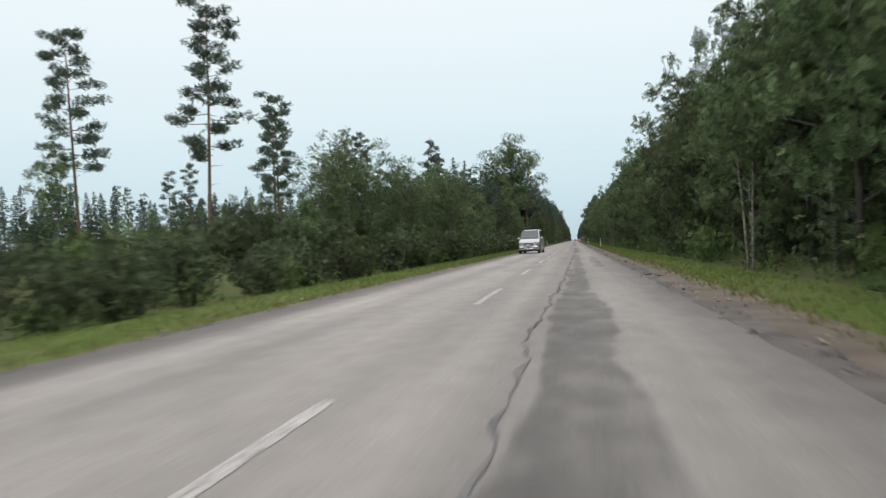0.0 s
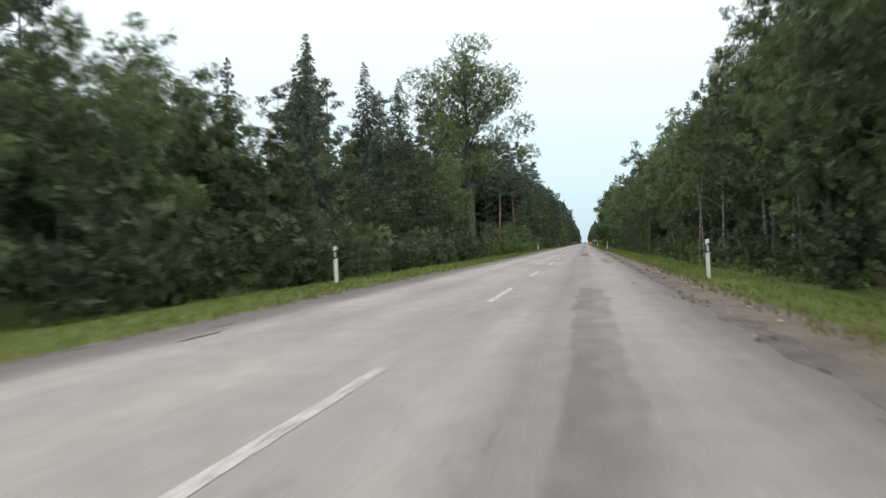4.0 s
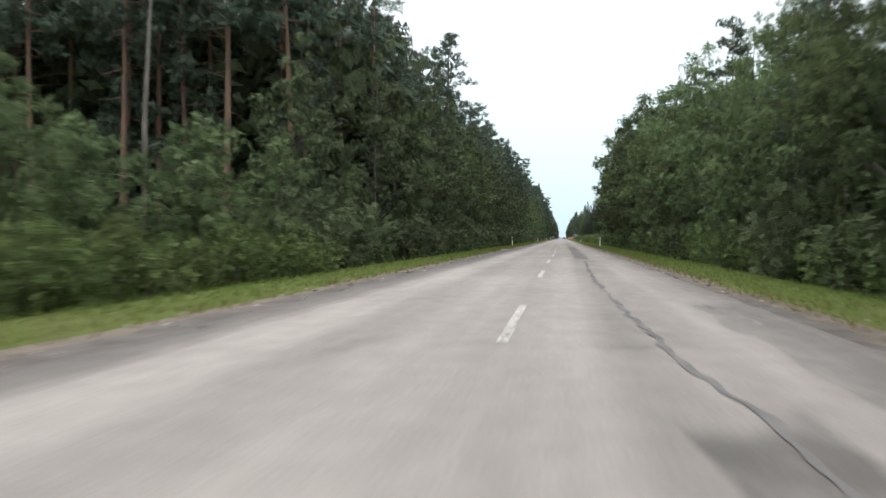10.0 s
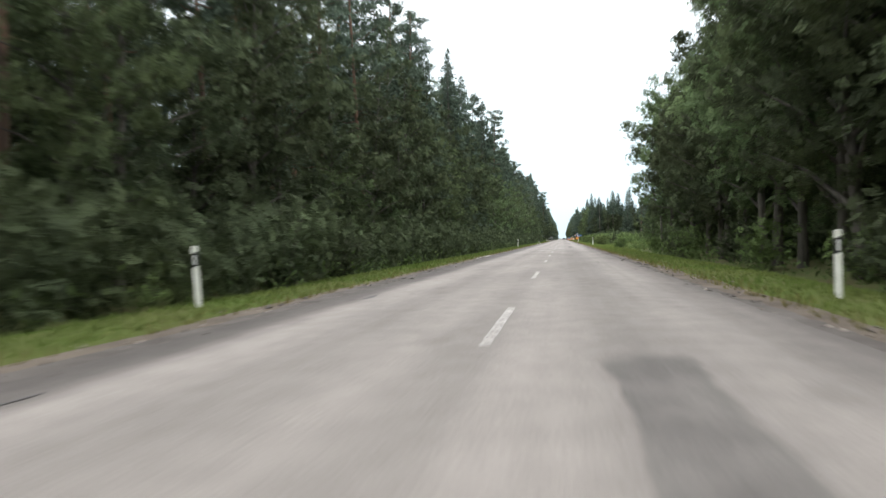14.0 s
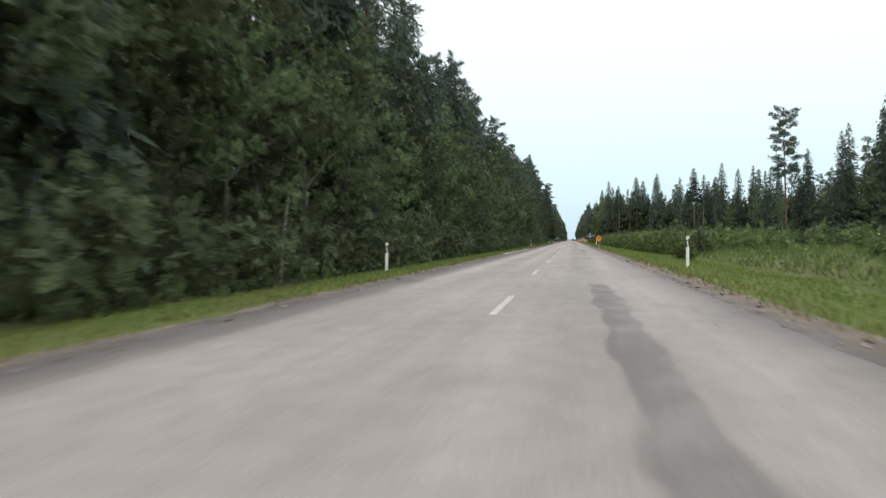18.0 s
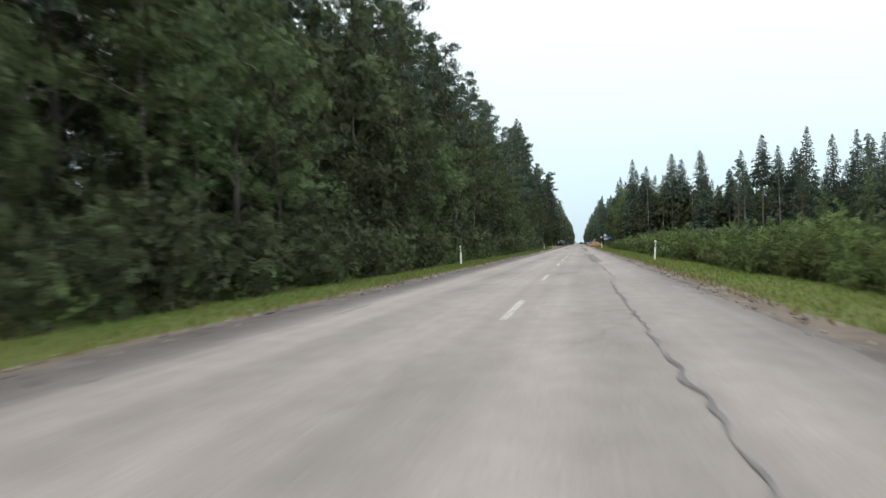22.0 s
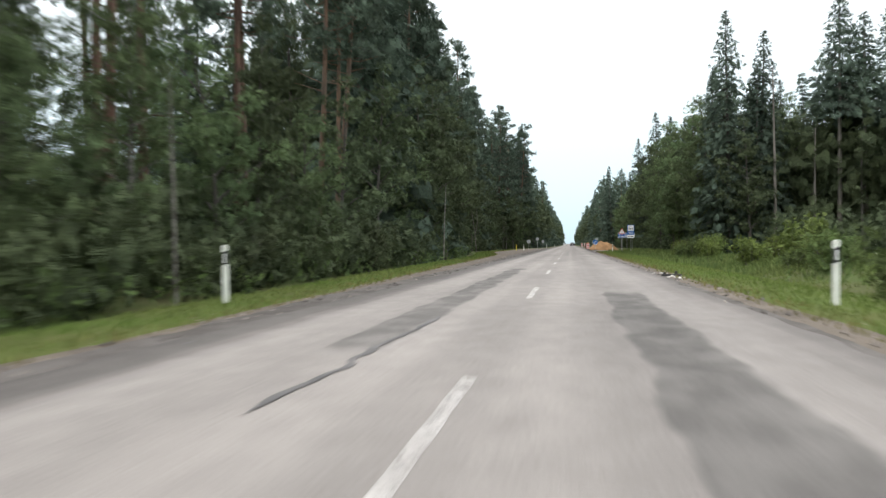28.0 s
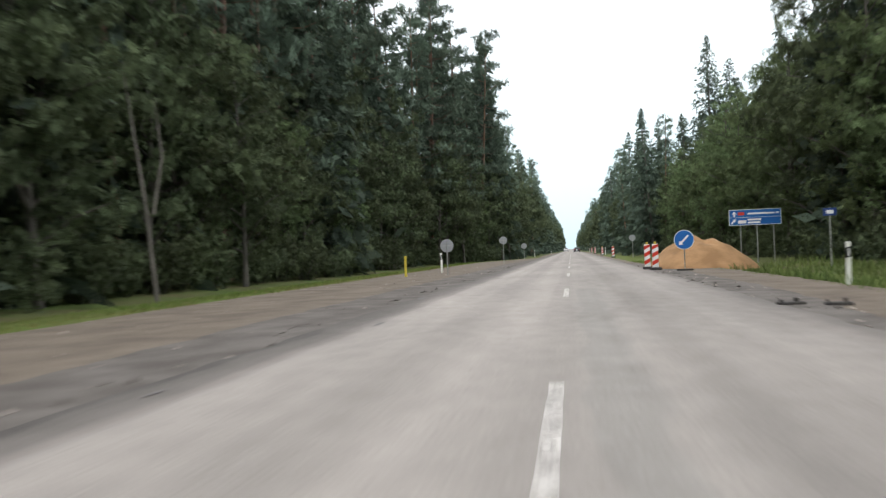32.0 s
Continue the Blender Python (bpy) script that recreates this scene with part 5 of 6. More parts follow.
post = marker_post()
places = [(-5.38, 101.1), (5.03, 101.1), (-5.38, 201.1), (5.03, 201.1), (-5.38, 298), (5.03, 298), (-5.38, 397.2), (5.03, 397.2), (-5.38, 499.5), (5.03, 499.5), (-5.38, 602.9), (5.03, 602.9), (6.5, 699), (-6.8, 722), (5.2, 800), (-5.3, 800), (-5.3, 900), (5.2, 900)]
post.matrix_basis = pose(places[0][0], places[0][1], ground_z(*places[0]), 0, -2, 4)
for i, (x, y) in enumerate(places[1:]):
    copy_thing(post, pose(x, y, ground_z(x, y), random.gauss(0, 1.2), random.gauss(0, 1.5), random.gauss(0, 8)))


def sign_foot(root, x, h, r=0.03, z0=-0.7):
    part("pole", disc(bmesh.new(), r, h - z0, (x, 0, (h + z0) / 2), "Z", 10), M["steel"], root, "galvanised steel pole")


def enlarge(root, k, z, up, keep=("pole",)):
    """Scales a sign's plates about the height z and lifts them."""
    m = Matrix.Translation((0, 0, z + up)) @ Matrix.Diagonal((k, 1, k, 1)) @ Matrix.Translation((0, 0, -z))
    for o in root.children:
        if not o.name.startswith(keep):
            o.data.transform(m)


def letters(text, size, mat, parent, place, name="lettering", label="", bold=0.0):
    cu = bpy.data.curves.new(name, "FONT")
    cu.body, cu.size, cu.align_x, cu.align_y, cu.extrude, cu.offset = text, size, "CENTER", "CENTER", 0.002, bold
    tmp = bpy.data.objects.new(name, cu)
    me = bpy.data.meshes.new_from_object(tmp)
    bpy.data.objects.remove(tmp)
    me.transform(Matrix.Translation(place) @ Matrix.Rotation(radians(90), 4, "X"))
    me.materials.clear()
    me.materials.append(mat)
    return part(name, me, None, parent, label)


# temporary speed limit on a low stand
sg = tagged(new("speed_limit_sign"), "orange round speed limit sign 70 with red rim on low stand", "road sign")
sign_foot(sg, 0, 1.30, 0.024, 0.05)
part("plate", disc(bmesh.new(), 0.29, 0.02, (0, -0.035, 1.05), "Y", 40), M["sign_red"], sg, "red rim plate")
part("face", disc(bmesh.new(), 0.242, 0.006, (0, -0.048, 1.05), "Y", 40), M["sign_orange"], sg, "orange face")
letters("70", 0.33, M["black"], sg, (0, -0.054, 1.05), "number", "black number 70", 0.011)
part("clamp", box(bmesh.new(), -0.07, 0.07, -0.05, 0.03, 1.32, 1.36, 0.01), M["signback"], sg)
part("base_plate", prism(bmesh.new(), [(-0.17, 0.03), (0.17, 0.03), (0.13, 0.10), (-0.13, 0.10)], -0.12, 0.12), M["signback"], sg, "grey sheet base")
part("socket", box(bmesh.new(), -0.04, 0.04, -0.04, 0.04, 0.09, 0.2, 0.01), M["steel"], sg)
for x0 in (-0.22, 0.17):
    part("foot", box(bmesh.new(), x0, x0 + 0.05, -0.22, 0.22, 0.0, 0.045, 0.01), M["rubber"], sg)
    part("hook", box(bmesh.new(), x0, x0 + 0.03, -0.2, -0.15, 0.04, 0.11, 0.008), M["rubber"], sg)
sg.matrix_basis = pose(3.84, 450, 0.0, 0, 0, -3)


def debris_stand(x, y, turn, size=1.0):
    g = tagged(new("sign_stand"), "fallen dark rubber sign stand at the road edge", "sign stand", "sign stands")
    part("base", box(bmesh.new(), -0.28, 0.28, -0.16, 0.16, 0.0, 0.07, 0.015), M["rubber"], g)
    part("socket", box(bmesh.new(), 0.1, 0.17, -0.05, 0.05, 0.06, 0.16, 0.01), M["rubber"], g)
    part("socket", box(bmesh.new(), -0.25, -0.2, -0.05, 0.05, 0.06, 0.13, 0.01), M["rubber"], g)
    g.matrix_basis = pose(x, y, -0.008, 0, 0, turn) @ Matrix.Scale(size, 4)
    return g


debris_stand(3.9, 614.5, 10)
debris_stand(3.62, 692.8, 15, 0.7)
debris_stand(4.25, 692.5, -10, 0.7)

# warning triangle and blue information board
tr = tagged(new("warning_sign"), "white triangular junction warning sign with red rim on pole", "road sign")
sign_foot(tr, 0, 2.55)
def tri_outline(s, c):
    return [(-s / 2, c - s * 0.289), (s / 2, c - s * 0.289), (0, c + s * 0.577)]
part("plate", prism(bmesh.new(), tri_outline(0.74, 2.38), -0.04, -0.02), M["sign_red"], tr, "red rim plate")
part("face", prism(bmesh.new(), tri_outline(0.58, 2.38), -0.048, -0.038), M["sign_white"], tr, "white face")
part("symbol", box(box(bmesh.new(), -0.035, 0.035, -0.054, -0.044, 2.24, 2.56), 0.03, 0.11, -0.054, -0.044, 2.36, 2.39), M["black"], tr, "black road symbol")
enlarge(tr, 1.14, 2.38, 0.05)
tr.matrix_basis = pose(7.3, 691.5, 0.02, 0, 0, -4)

inf = tagged(new("information_sign"), "blue and white information board with shelter pictogram on steel pole", "road sign")
sign_foot(inf, 0, 2.95)
part("board", box(bmesh.new(), -0.325, 0.325, -0.045, -0.02, 2.13, 3.05, 0.01), M["sign_blue"], inf, "blue board")
part("panel", box(bmesh.new(), -0.27, 0.27, -0.052, -0.04, 2.5, 3.0), M["sign_white"], inf, "white pictogram panel")
bm = bmesh.new()
prism(bm, [(-0.24, 2.80), (0, 2.93), (0.24, 2.80), (0.24, 2.775), (0, 2.90), (-0.24, 2.775)], -0.057, -0.05)
part("roof_symbol", bm, M["black"], inf, "black roof shape")
for x in (-0.15, 0.0, 0.15):
    part("symbol", prism(bmesh.new(), [(x - 0.055, 2.56), (x - 0.03, 2.56), (x, 2.66), (x + 0.03, 2.56), (x + 0.055, 2.56), (x + 0.03, 2.74), (x - 0.03, 2.74)], -0.057, -0.05), M["black"], inf, "black symbol")
for z in (2.36, 2.25):
    part("writing_bar", box(bmesh.new(), -0.2, 0.2, -0.052, -0.04, z - 0.022, z + 0.022), M["sign_white"], inf)
part("lower_board", box(bmesh.new(), -0.325, 0.325, -0.045, -0.02, 1.80, 2.10, 0.01), M["sign_white"], inf, "white distance plate")
part("writing_bar", box(bmesh.new(), -0.02, 0.24, -0.052, -0.04, 1.91, 1.98), M["black"], inf)
part("arrow", prism(bmesh.new(), [(-0.26, 1.88), (-0.12, 1.96), (-0.13, 1.90), (-0.06, 2.0), (-0.18, 2.02), (-0.16, 1.99), (-0.27, 1.93)], -0.052, -0.04), M["black"], inf)
enlarge(inf, 1.32, 2.425, 0.08)
inf.matrix_basis = pose(8.4, 691.8, 0.0, 0, 0, -4)

# direction board on three posts
db = tagged(new("direction_sign"), "wide blue direction board with white lines on three steel posts", "road sign")
for x in (-0.75, 0.1, 0.95):
    sign_foot(db, x, 2.2, 0.035)
part("board", box(bmesh.new(), -1.25, 1.25, -0.07, -0.04, 2.06, 2.84, 0.02), M["sign_blue"], db, "blue board")
for z0, z1 in ((2.83, 2.855), (2.44, 2.455), (2.045, 2.07)):
    part("border", box(bmesh.new(), -1.26, 1.26, -0.078, -0.06, z0, z1), M["sign_white"], db)
part("border", box(bmesh.new(), -1.265, -1.24, -0.078, -0.06, 2.045, 2.855), M["sign_white"], db)
part("border", box(bmesh.new(), 1.24, 1.265, -0.078, -0.06, 2.045, 2.855), M["sign_white"], db)
for x0, x1, z0, z1 in ((-0.35, 0.95, 2.59, 2.68), (1.02, 1.16, 2.59, 2.68), (-0.35, 0.3, 2.28, 2.37), (-0.35, 0.25, 2.13, 2.22), (-0.82, -0.42, 2.14, 2.3)):
    part("writing_bar", box(bmesh.new(), x0, x1, -0.078, -0.06, z0, z1), M["sign_white"], db)
part("number_plate", box(bmesh.new(), -0.82, -0.5, -0.078, -0.06, 2.56, 2.72), M["sign_red"], db, "red route plate")
part("arrow", prism(bmesh.new(), [(-1.04, 2.5), (-0.96, 2.5), (-0.96, 2.62), (-0.88, 2.62), (-1.0, 2.78), (-1.12, 2.62), (-1.04, 2.62)], -0.078, -0.06), M["sign_white"], db)
part("arrow", prism(bmesh.new(), [(-1.18, 2.12), (-1.1, 2.12), (-1.02, 2.24), (-0.98, 2.2), (-0.9, 2.36), (-1.08, 2.36), (-1.04, 2.31), (-1.14, 2.22)], -0.078, -0.06), M["sign_white"], db)
enlarge(db, 1.06, 2.45, -0.08)
db.matrix_basis = pose(10.1, 724.6, 0.0, 0, 0, -3)

rn = tagged(new("route_sign"), "small dark blue route plate on a tall pole", "road sign")
sign_foot(rn, 0, 2.25)
part("plate", box(bmesh.new(), -0.24, 0.24, -0.045, -0.02, 1.92, 2.22, 0.01), M["sign_navy"], rn)
part("writing_bar", box(bmesh.new(), -0.13, 0.13, -0.05, -0.04, 2.0, 2.14), M["sign_white"], rn)
rn.matrix_basis = pose(10.1, 712.0, 0.0, 0, 0, -4)

# keep-left disc, barrier boards, sand
kl = tagged(new("keep_left_sign"), "round blue sign with white arrow on a rubber foot", "road sign")
sign_foot(kl, 0, 1.2, 0.02, 0.05)
part("plate", disc(bmesh.new(), 0.35, 0.02, (0, -0.03, 1.28), "Y", 40), M["sign_white"], kl, "white rim")
part("face", disc(bmesh.new(), 0.33, 0.006, (0, -0.043, 1.28), "Y", 40), M["sign_blue"], kl, "blue face")
part("arrow", prism(bmesh.new(), [(-0.19, 1.09), (-0.03, 1.11), (-0.07, 1.155), (0.17, 1.41), (0.125, 1.455), (-0.115, 1.20), (-0.16, 1.25)], -0.052, -0.04), M["sign_white"], kl, "white arrow")
part("foot", box(bmesh.new(), -0.32, 0.32, -0.16, 0.16, 0.0, 0.07, 0.015), M["rubber"], kl)
enlarge(kl, 1.10, 1.28, -0.06, ("pole", "foot"))
kl.matrix_basis = pose(4.6, 711.8, -0.005, 0, 0, -4)


def barrier(x, y, turn):
    g = tagged(new("barrier_board"), "upright white barrier board with red diagonal stripes on rubber foot", "barrier", "barrier boards")
    part("board", box(bmesh.new(), -0.125, 0.125, -0.02, 0.02, 0.12, 1.1, 0.01), M["sign_white"], g)
    for z in (0.2, 0.53, 0.86):
        part("stripe", prism(bmesh.new(), [(-0.125, z), (0.125, z + 0.13), (0.125, z + 0.3 if z < 0.8 else 1.09), (-0.125, min(1.09, z + 0.17))], -0.026, -0.018), M["sign_red"], g, "red stripe")
    part("foot", box(bmesh.new(), -0.2, 0.2, -0.35, 0.35, 0.0, 0.12, 0.02), M["rubber"], g)
    part("lamp_mount", box(bmesh.new(), -0.04, 0.04, -0.03, 0.03, 1.09, 1.2, 0.01), M["yellow"], g)
    g.matrix_basis = pose(x, y, -0.005, 0, 0, turn)
    return g


bar = barrier(3.66, 713.6, 3)
for x, y, t in ((3.48, 715.2, -4), (4.3, 760, 2), (4.4, 790, 5), (4.3, 820, 0), (4.5, 850, 3)):
    copy_thing(bar, pose(x, y, -0.005, 0, 0, t))

v, f = [], []
R, A = 22, 64
g = np.random.default_rng(77)
for i in range(R + 1):
    r = i / R
    for k in range(A):
        a = 2 * math.pi * k / A
        rr = r * (1 + 0.10 * noise.noise((math.cos(a) * 1.5, math.sin(a) * 1.5, 4)))
        h = 1.28 * (1 - min(1.0, r) ** 1.9) ** 1.15 + 0.10 * noise.noise((math.cos(a) * r * 2.2, math.sin(a) * r * 2.2, 7)) * (1 - r) * 2
        h += 0.16 * noise.noise((rr * math.cos(a) * 5, rr * math.sin(a) * 5, 9)) * (1 - r)
        v.append((rr * 2.15 * math.cos(a), rr * 2.6 * math.sin(a), h if i < R else -0.1))
for i in range(R):
    for k in range(A):
        j = (k + 1) % A
        f.append((i * A + k, (i + 1) * A + k, (i + 1) * A + j, i * A + j))
heap = tagged(new("sand_mound", mesh_of("sand_mound", v, f, M["sand"], smooth=True)), "large heap of orange-brown sand beside the road", "sand heap")
heap.matrix_basis = pose(5.85, 716.8, -0.02) @ Matrix.Diagonal((1.14, 1.14, 1.08, 1))
clods = Heap()
for i in range(260):
    a, r = g.uniform(0, 6.283), g.uniform(0.1, 1.0) ** 0.5
    p = g.normal(size=(6, 3)) * 0.15 + np.array([(1, 0, 0), (-1, 0, 0), (0, 1, 0), (0, -1, 0), (0, 0, 1), (0, 0, -1)])
    z = 1.3 * (1 - r ** 1.9) ** 1.25
    clods.add((p * (0.02 + 0.06 * g.random() ** 2) + np.array((5.85 + r * 2.2 * math.cos(a), 716.8 + r * 2.7 * math.sin(a), z))).tolist(), [(0, 2, 4), (2, 1, 4), (1, 3, 4), (3, 0, 4), (2, 0, 5), (1, 2, 5), (3, 1, 5), (0, 3, 5)])
tagged(new("sand_clods", mesh_of("sand_clods", clods.v, clods.f, M["sand"])), "sand clods and stones fallen round the heap", "clods", kind="stuff")


# signs seen from behind, on the far side
def back_sign(x, y, r, h, octagon=False):
    s = tagged(new("sign_from_behind"), "grey back of a round road sign on a pole", "road sign", "signs from behind")
    sign_foot(s, 0, h + 0.2)
    part("plate", disc(bmesh.new(), r, 0.02, (0, 0.03, h), "Y", 8 if octagon else 32), M["signback"], s)
    part("clamp", box(bmesh.new(), -r * 0.7, r * 0.7, -0.02, 0.02, h - 0.02, h + 0.02), M["steel"], s)
    s.matrix_basis = pose(x, y, ground_z(x, y), 0, 0, 4)


back_sign(-5.75, 717.3, 0.32, 1.42)
back_sign(-5.6, 748, 0.34, 2.0)
back_sign(-5.4, 775, 0.34, 1.6)
back_sign(6.6, 765, 0.33, 2.1)
yp = tagged(new("yellow_post"), "short yellow plastic roadside post", "post")
part("body", box(bmesh.new(), -0.05, 0.05, -0.05, 0.05, -0.2, 0.92, 0.015), M["yellow"], yp)
part("cap", box(bmesh.new(), -0.055, 0.055, -0.055, 0.055, 0.9, 1.0, 0.02), M["yellow"], yp)
yp.matrix_basis = pose(-7.7, 716.7, ground_z(-7.7, 716.7))


# ---- wooden pole with strut and leaning dead trunks in the clearing ----
def stick(name, label, category, points, radii, mat, thing_group=""):
    h = Heap()
    h.add(*tube(points, radii, 8))
    return tagged(new(name, mesh_of(name, h.v, h.f, mat, smooth=True)), label, category, thing_group)


px, py = -24.9, 226.0
pl = tagged(new("utility_pole"), "weathered grey wooden utility pole with a slanting strut", "utility pole")
h = Heap()
h.add(*tube([(0, 0, -0.5), (0, 0, 10.6)], [0.12, 0.09], 9))
part("pole", mesh_of("pole", h.v, h.f, M["pole"], smooth=True), None, pl)
h = Heap()
h.add(*tube([(1.7, 0.4, -0.4), (0.1, 0.05, 7.6)], [0.12, 0.10], 9))
part("strut", mesh_of("strut", h.v, h.f, M["pole"], smooth=True), None, pl)
part("crossarm", box(bmesh.new(), -0.6, 0.6, -0.05, 0.05, 7.5, 7.62, 0.01), M["pole"], pl)
for x in (-0.5, 0.5):
    part("insulator", disc(bmesh.new(), 0.05, 0.16, (x, 0, 7.7), "Z", 10), M["sign_white"], pl)
pl.matrix_basis = pose(px, py, ground_z(px, py))
g = random.Random(3)
for x, y, hgt, dx in ((-30, 212, 8, -2.6), (-33, 214, 9, -0.2), (-22.5, 205, 9, -1.3), (-23, 208, 7, 0.1), (-27, 222, 9, -0.2), (-25, 224, 10, 0.2), (-18.5, 226, 10, -0.4), (-14, 228, 11, 0.2), (-28.5, 216, 6, 0.9)):
    stick("dead_trunk", "bare pale dead tree trunk standing at the wood's edge", "dead tree", [(x, y, -0.3), (x + dx * 0.4, y, hgt * 0.5), (x + dx, y + 0.3, hgt)], [0.11, 0.08, 0.03], M["dead"], "dead trunks")
for x, y, hgt, dx in ((18.3, 661, 16, -0.2), (22.0, 663, 11, 0.1), (31, 655, 15, 0.2), (28.8, 660, 13, 0.1), (36, 634, 14, 0.1), (43, 633, 15, -0.2)):
    stick("dead_trunk", "tall bare grey dead trunk before the spruces", "dead tree", [(x, y, -0.3), (x + dx * 0.4, y, hgt * 0.5), (x + dx, y, hgt)], [0.15, 0.11, 0.04], M["dead"], "dead trunks")


stick("leaning_birch", "leaning pale bare birch trunk before dark foliage", "dead tree", [(-9.4, 519.3, -0.2), (-8.94, 519.3, 2.0), (-8.5, 519.3, 4.4), (-8.0, 519.3, 6.9)], [0.10, 0.09, 0.07, 0.05], M["bark_birch"])
stick("dead_trunk", "grey leaning dead stem among dark leaves", "dead tree", [(-12.4, 702, -0.2), (-12.7, 702, 3.0), (-13.3, 702, 7.3)], [0.07, 0.05, 0.02], M["dead"], "dead trunks")
stick("dead_trunk", "grey leaning dead stem among dark leaves", "dead tree", [(-12.6, 702.3, 2.6), (-12.3, 702.4, 4.4), (-12.5, 702.4, 6.2)], [0.05, 0.04, 0.015], M["dead"], "dead trunks")
for x, y, hgt, dx in ((-6.9, 278.6, 2.4, 0.15), (-7.1, 279.3, 2.2, -0.35), (-7.0, 272, 1.6, 0.5), (-7.4, 392, 2.8, 0.4), (-7.2, 604.5, 4.6, -0.1), (-7.3, 640, 5.0, 0.2), (7.3, 23.5, 3.6, -0.25), (7.6, 24.2, 3.4, 0.1), (7.2, 117, 4.0, -0.3), (7.5, 121, 4.4, 0.2), (7.4, 152, 4.2, 0.1), (7.6, 156, 4.0, -0.2), (7.3, 186, 3.6, 0.1)):
    stick("sapling", "thin pale young tree stem at the wood's edge", "sapling", [(x, y, -0.2), (x + dx * 0.4, y, hgt * 0.5), (x + dx, y, hgt)], [0.045, 0.035, 0.012], M["bark_birch"], "thin stems")


# ---- vehicles on the road ----
def loft(sections):
    """A closed body through sections: each is y and a list of (x, z) for one side from the sill up to the roof's middle."""
    bm = bmesh.new()
    rings = []
    for y, side in sections:
        ring = [bm.verts.new((x, y, z)) for x, z in side] + [bm.verts.new((-x, y, z)) for x, z in reversed(side) if x > 1e-6]
        rings.append(ring)
    n = len(rings[0])
    for a, b in zip(rings, rings[1:]):
        for k in range(n):
            j = (k + 1) % n
            bm.faces.new((a[k], a[j], b[j], b[k]))
    bm.faces.new(rings[0])
    bm.faces.new(rings[-1][::-1])
    bmesh.ops.recalc_face_normals(bm, faces=bm.faces)
    for fc in bm.faces:
        fc.smooth = True
    return bm


def wheel(root, x, y, r):
    tyre = part("wheel", disc(bmesh.new(), r, 0.20, (x, y, r), "X", 28), M["rubber"], root)
    s = 1 if x > 0 else -1
    part("rim", disc(bmesh.new(), r * 0.66, 0.05, (x + s * 0.10, y, r), "X", 24), M["rim"], tyre, "alloy rim")
    for k in range(5):
        bm = box(bmesh.new(), -0.012, 0.012, -0.035, 0.035, 0.04, r * 0.62)
        bmesh.ops.transform(bm, verts=bm.verts, matrix=Matrix.Translation((x + s * 0.128, y, r)) @ Matrix.Rotation(k * 2 * math.pi / 5, 4, "X"))
        part("spoke", bm, M["rim"], tyre)


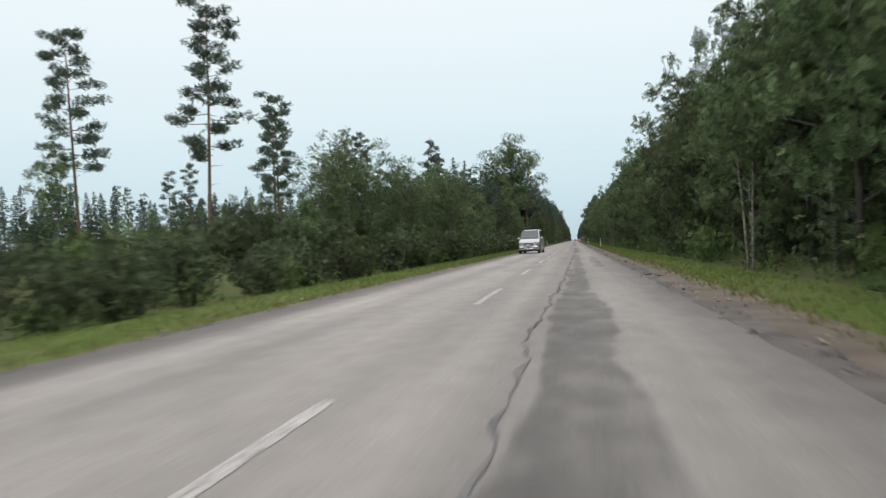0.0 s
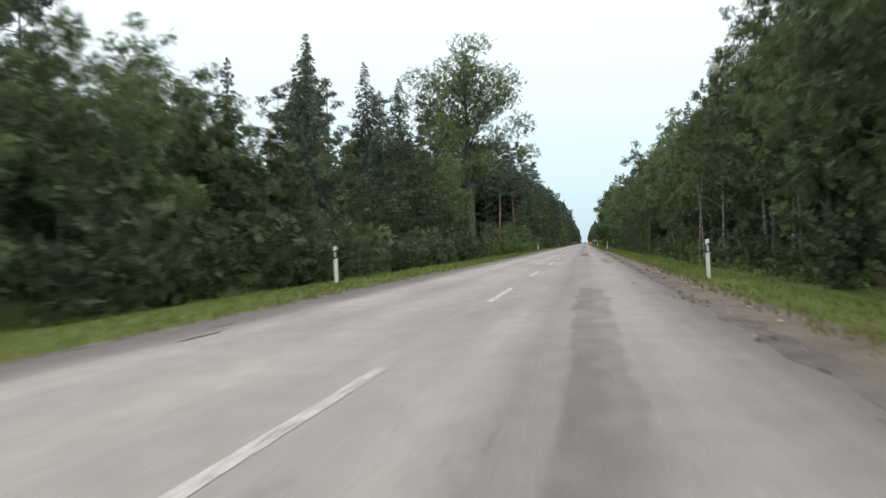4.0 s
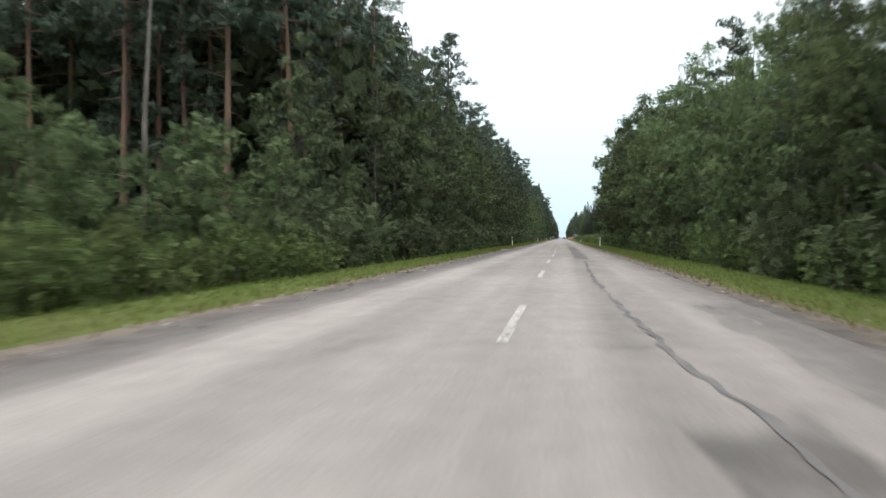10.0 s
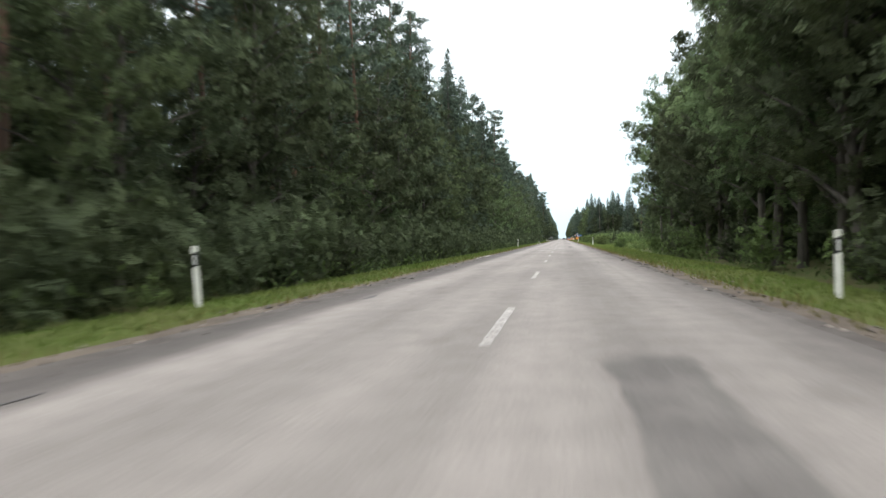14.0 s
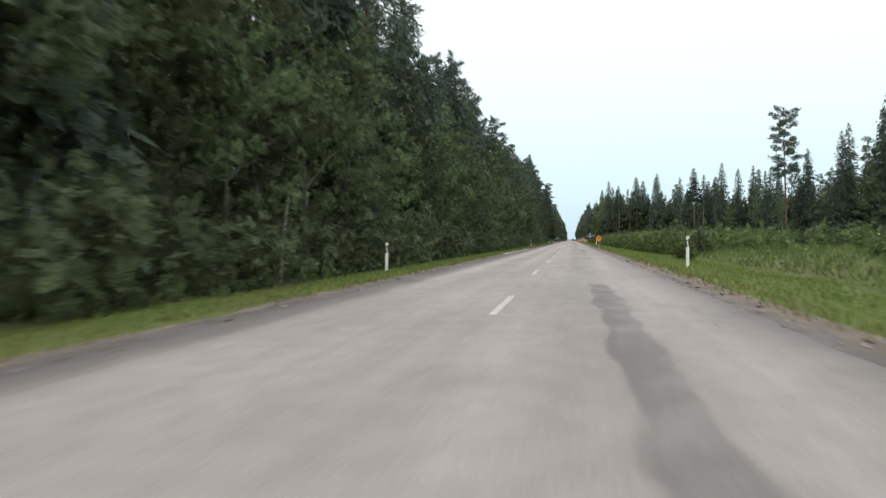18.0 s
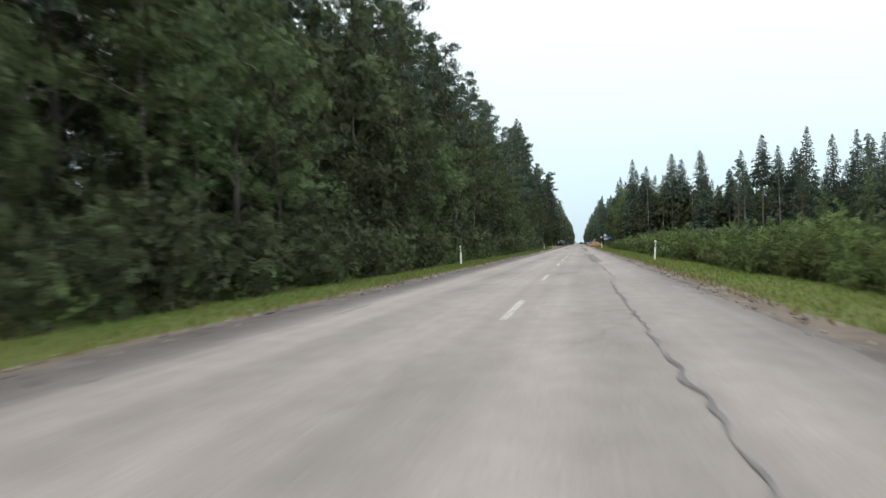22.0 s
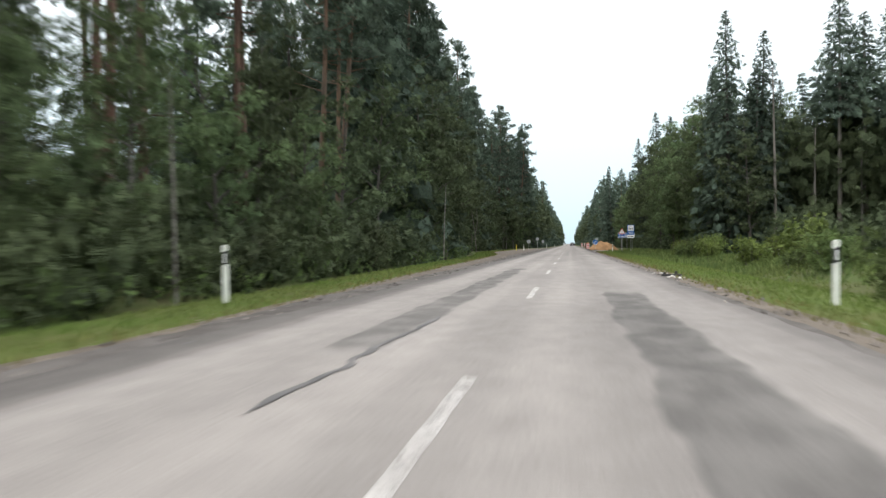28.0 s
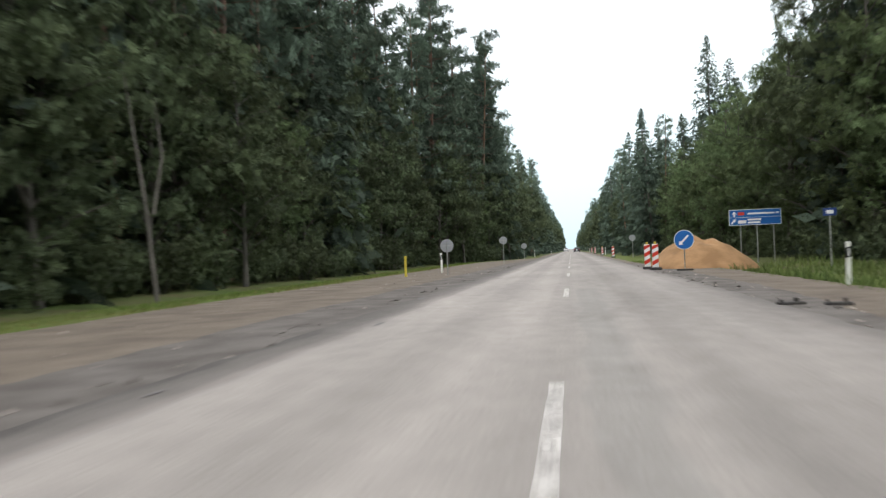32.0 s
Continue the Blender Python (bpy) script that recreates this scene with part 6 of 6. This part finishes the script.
def van(x, y):
    g = tagged(new("van"), "silver passenger van with dark side windows and a chrome bull bar", "van")
    # nose at -2.4, tail at +2.4
    def sec(yy, w, low, belt, top, edge, roof):
        return (yy, [(w * 0.92, low), (w, low + 0.14), (w * 1.005, belt * 0.74), (w * 0.99, belt), (top, edge), (top * 0.82, roof - 0.012), (0, roof)])
    body = loft([sec(-2.39, 0.56, 0.34, 0.62, 0.42, 0.70, 0.74), sec(-2.33, 0.76, 0.26, 0.68, 0.58, 0.78, 0.82), sec(-2.20, 0.87, 0.22, 0.78, 0.66, 0.86, 0.90), sec(-2.00, 0.92, 0.20, 0.87, 0.72, 0.94, 0.98), sec(-1.72, 0.95, 0.20, 0.96, 0.77, 1.03, 1.06), sec(-1.42, 0.955, 0.20, 1.04, 0.81, 1.12, 1.16),
                 sec(-0.95, 0.955, 0.20, 1.09, 0.79, 1.43, 1.48), sec(-0.45, 0.955, 0.20, 1.11, 0.76, 1.73, 1.79), sec(-0.20, 0.955, 0.20, 1.12, 0.77, 1.79, 1.85), sec(0.20, 0.955, 0.20, 1.12, 0.775, 1.82, 1.885), sec(1.0, 0.955, 0.20, 1.12, 0.775, 1.83, 1.895), sec(1.8, 0.95, 0.20, 1.12, 0.765, 1.80, 1.87),
                 sec(2.18, 0.945, 0.22, 1.11, 0.74, 1.72, 1.80), sec(2.32, 0.93, 0.24, 1.08, 0.71, 1.55, 1.62), sec(2.40, 0.88, 0.32, 0.98, 0.66, 1.15, 1.19)])
    part("body", body, M["silver"], g)
    def pane(name, corners, label=""):
        bm = bmesh.new()
        vs = [bm.verts.new(c) for c in corners]
        fc = bm.faces.new(vs)
        got = bmesh.ops.extrude_face_region(bm, geom=[fc])
        nv = fc.normal if fc.normal.length else Vector((0, -1, 0))
        bm.normal_update()
        for e in got["geom"]:
            if isinstance(e, bmesh.types.BMVert):
                e.co += fc.normal * 0.03
        bmesh.ops.recalc_face_normals(bm, faces=bm.faces)
        part(name, bm, M["glass"], g, label)
    pane("windscreen", [(-0.83, -1.42, 1.205), (0.83, -1.42, 1.205), (0.70, -0.52, 1.82), (-0.70, -0.52, 1.82)], "raked windscreen")
    for s in (-1, 1):
        pane("side_window", [(s * 0.952, -1.02, 1.14), (s * 0.957, -0.22, 1.15), (s * 0.80, -0.22, 1.75), (s * 0.80, -0.46, 1.69)])
        pane("side_window", [(s * 0.957, -0.16, 1.15), (s * 0.957, 0.92, 1.15), (s * 0.80, 0.92, 1.79), (s * 0.80, -0.16, 1.77)])
        pane("side_window", [(s * 0.957, 0.98, 1.15), (s * 0.95, 2.05, 1.15), (s * 0.79, 1.98, 1.74), (s * 0.80, 0.98, 1.79)])
        part("mirror", box(bmesh.new(), s * 1.05 - 0.11, s * 1.05 + 0.11, -1.02, -0.90, 1.10, 1.27, 0.05), M["silver"], g)
        part("headlight", box(bmesh.new(), s * 0.66 - 0.20, s * 0.66 + 0.20, -2.375, -1.93, 0.64, 0.885, 0.07), M["lamp_glass"], g, "clear headlight")
        part("roof_rail", box(bmesh.new(), s * 0.70 - 0.02, s * 0.70 + 0.02, -0.2, 2.0, 1.88, 1.92, 0.012), M["black"], g)
        part("side_trim", box(bmesh.new(), s * 0.957 - 0.02, s * 0.957 + 0.02, -1.15, 1.15, 0.55, 0.62, 0.01), M["silver"], g)
        part("sill", box(bmesh.new(), s * 0.93 - 0.03, s * 0.93 + 0.03, -1.15, 1.15, 0.17, 0.26, 0.02), M["chrome"], g, "bright running board")
        part("fog_intake", box(bmesh.new(), s * 0.63 - 0.17, s * 0.63 + 0.17, -2.462, -2.2, 0.38, 0.48, 0.03), M["black"], g, "dark bumper intake")
        for yy in (-1.6, 1.6):
            # flat black disc stands in for the shaded hollow round the wheel
            part("wheel_arch", disc(bmesh.new(), 0.39, 0.04, (s * 0.945, yy, 0.36), "X", 28), M["black"], g)
            wheel(g, s * 0.84, yy, 0.33)
    part("grille", box(bmesh.new(), -0.46, 0.46, -2.46, -2.25, 0.62, 0.82, 0.05), M["black"], g, "dark grille")
    for z in (0.665, 0.715, 0.765):
        part("grille_bar", box(bmesh.new(), -0.42, 0.42, -2.475, -2.44, z - 0.013, z + 0.013), M["chrome"], g)
    part("badge", disc(bmesh.new(), 0.08, 0.03, (0, -2.485, 0.715), "Y", 24), M["chrome"], g)
    bar = Heap()
    bar.add(*tube([(-0.40, -2.50, 0.26), (-0.41, -2.56, 0.42), (-0.36, -2.56, 0.60), (-0.26, -2.54, 0.67), (0.26, -2.54, 0.67), (0.36, -2.56, 0.60), (0.41, -2.56, 0.42), (0.40, -2.50, 0.26)], [0.035] * 8, 8))
    bar.add(*tube([(-0.40, -2.55, 0.36), (0.40, -2.55, 0.36)], [0.028, 0.028], 8))
    part("bull_bar", mesh_of("bull_bar", bar.v, bar.f, M["chrome"], smooth=True), None, g, "chrome tube bull bar")
    part("bumper", box(bmesh.new(), -0.86, 0.86, -2.45, -2.20, 0.26, 0.58, 0.09), M["silver"], g)
    part("air_intake", box(bmesh.new(), -0.88, 0.88, -2.46, -2.1, 0.17, 0.33, 0.05), M["black"], g, "dark lower bumper lip")
    part("registration_plate", box(bmesh.new(), -0.26, 0.26, -2.52, -2.48, 0.43, 0.54, 0.005), M["sign_white"], g)
    part("registration_bar", box(bmesh.new(), -0.19, 0.19, -2.526, -2.51, 0.46, 0.51), M["black"], g)
    part("wiper", box(bmesh.new(), -0.5, 0.3, -1.40, -1.36, 1.20, 1.22), M["black"], g)
    g.matrix_basis = pose(x, y, 0.01, 0, 0, -3) @ Matrix.Diagonal((0.95, 1.06, 1.09, 1))
    return g


van(-2.02, 66.6)


def saloon(x, y, mat, label):
    g = tagged(new("car"), label, "car")
    def sec(yy, w, belt, roof, rw):
        return (yy, [(w * 0.9, 0.22), (w, 0.42), (w, belt * 0.85), (w * 0.97, belt), (rw, max(belt + 0.01, roof - 0.08)), (rw * 0.8, max(belt + 0.015, roof - 0.01)), (0, max(belt + 0.02, roof))])
    part("body", loft([sec(-2.2, 0.75, 0.78, 0.84, 0.6), sec(-2.05, 0.86, 0.90, 0.96, 0.7), sec(-1.3, 0.88, 0.95, 1.02, 0.7), sec(-0.7, 0.89, 0.95, 1.42, 0.6), sec(0.5, 0.89, 0.95, 1.46, 0.6), sec(1.2, 0.88, 0.93, 1.0, 0.7), sec(2.1, 0.82, 0.72, 0.78, 0.6)]), mat, g)
    bm = bmesh.new()
    prism(bm, [(-0.62, 1.02), (0.62, 1.02), (0.52, 1.36), (-0.52, 1.36)], -1.30, -0.95)
    part("rear_window", bm, M["glass"], g)
    for s in (-1, 1):
        part("tail_lamp", box(bmesh.new(), s * 0.66 - 0.14, s * 0.66 + 0.14, -2.20, -2.05, 0.70, 0.86, 0.03), M["tail"], g, "red tail lamp")
        for yy in (-1.35, 1.35):
            wheel(g, s * 0.78, yy, 0.31)
    part("registration_plate", box(bmesh.new(), -0.26, 0.26, -2.235, -2.2, 0.6, 0.71, 0.005), M["sign_white"], g)
    g.matrix_basis = pose(x, y, 0.01)


saloon(1.75, 905, M["dark_paint"], "dark saloon car driving far ahead")
saloon(-1.75, 985, M["silver"], "pale silver car far down the road")
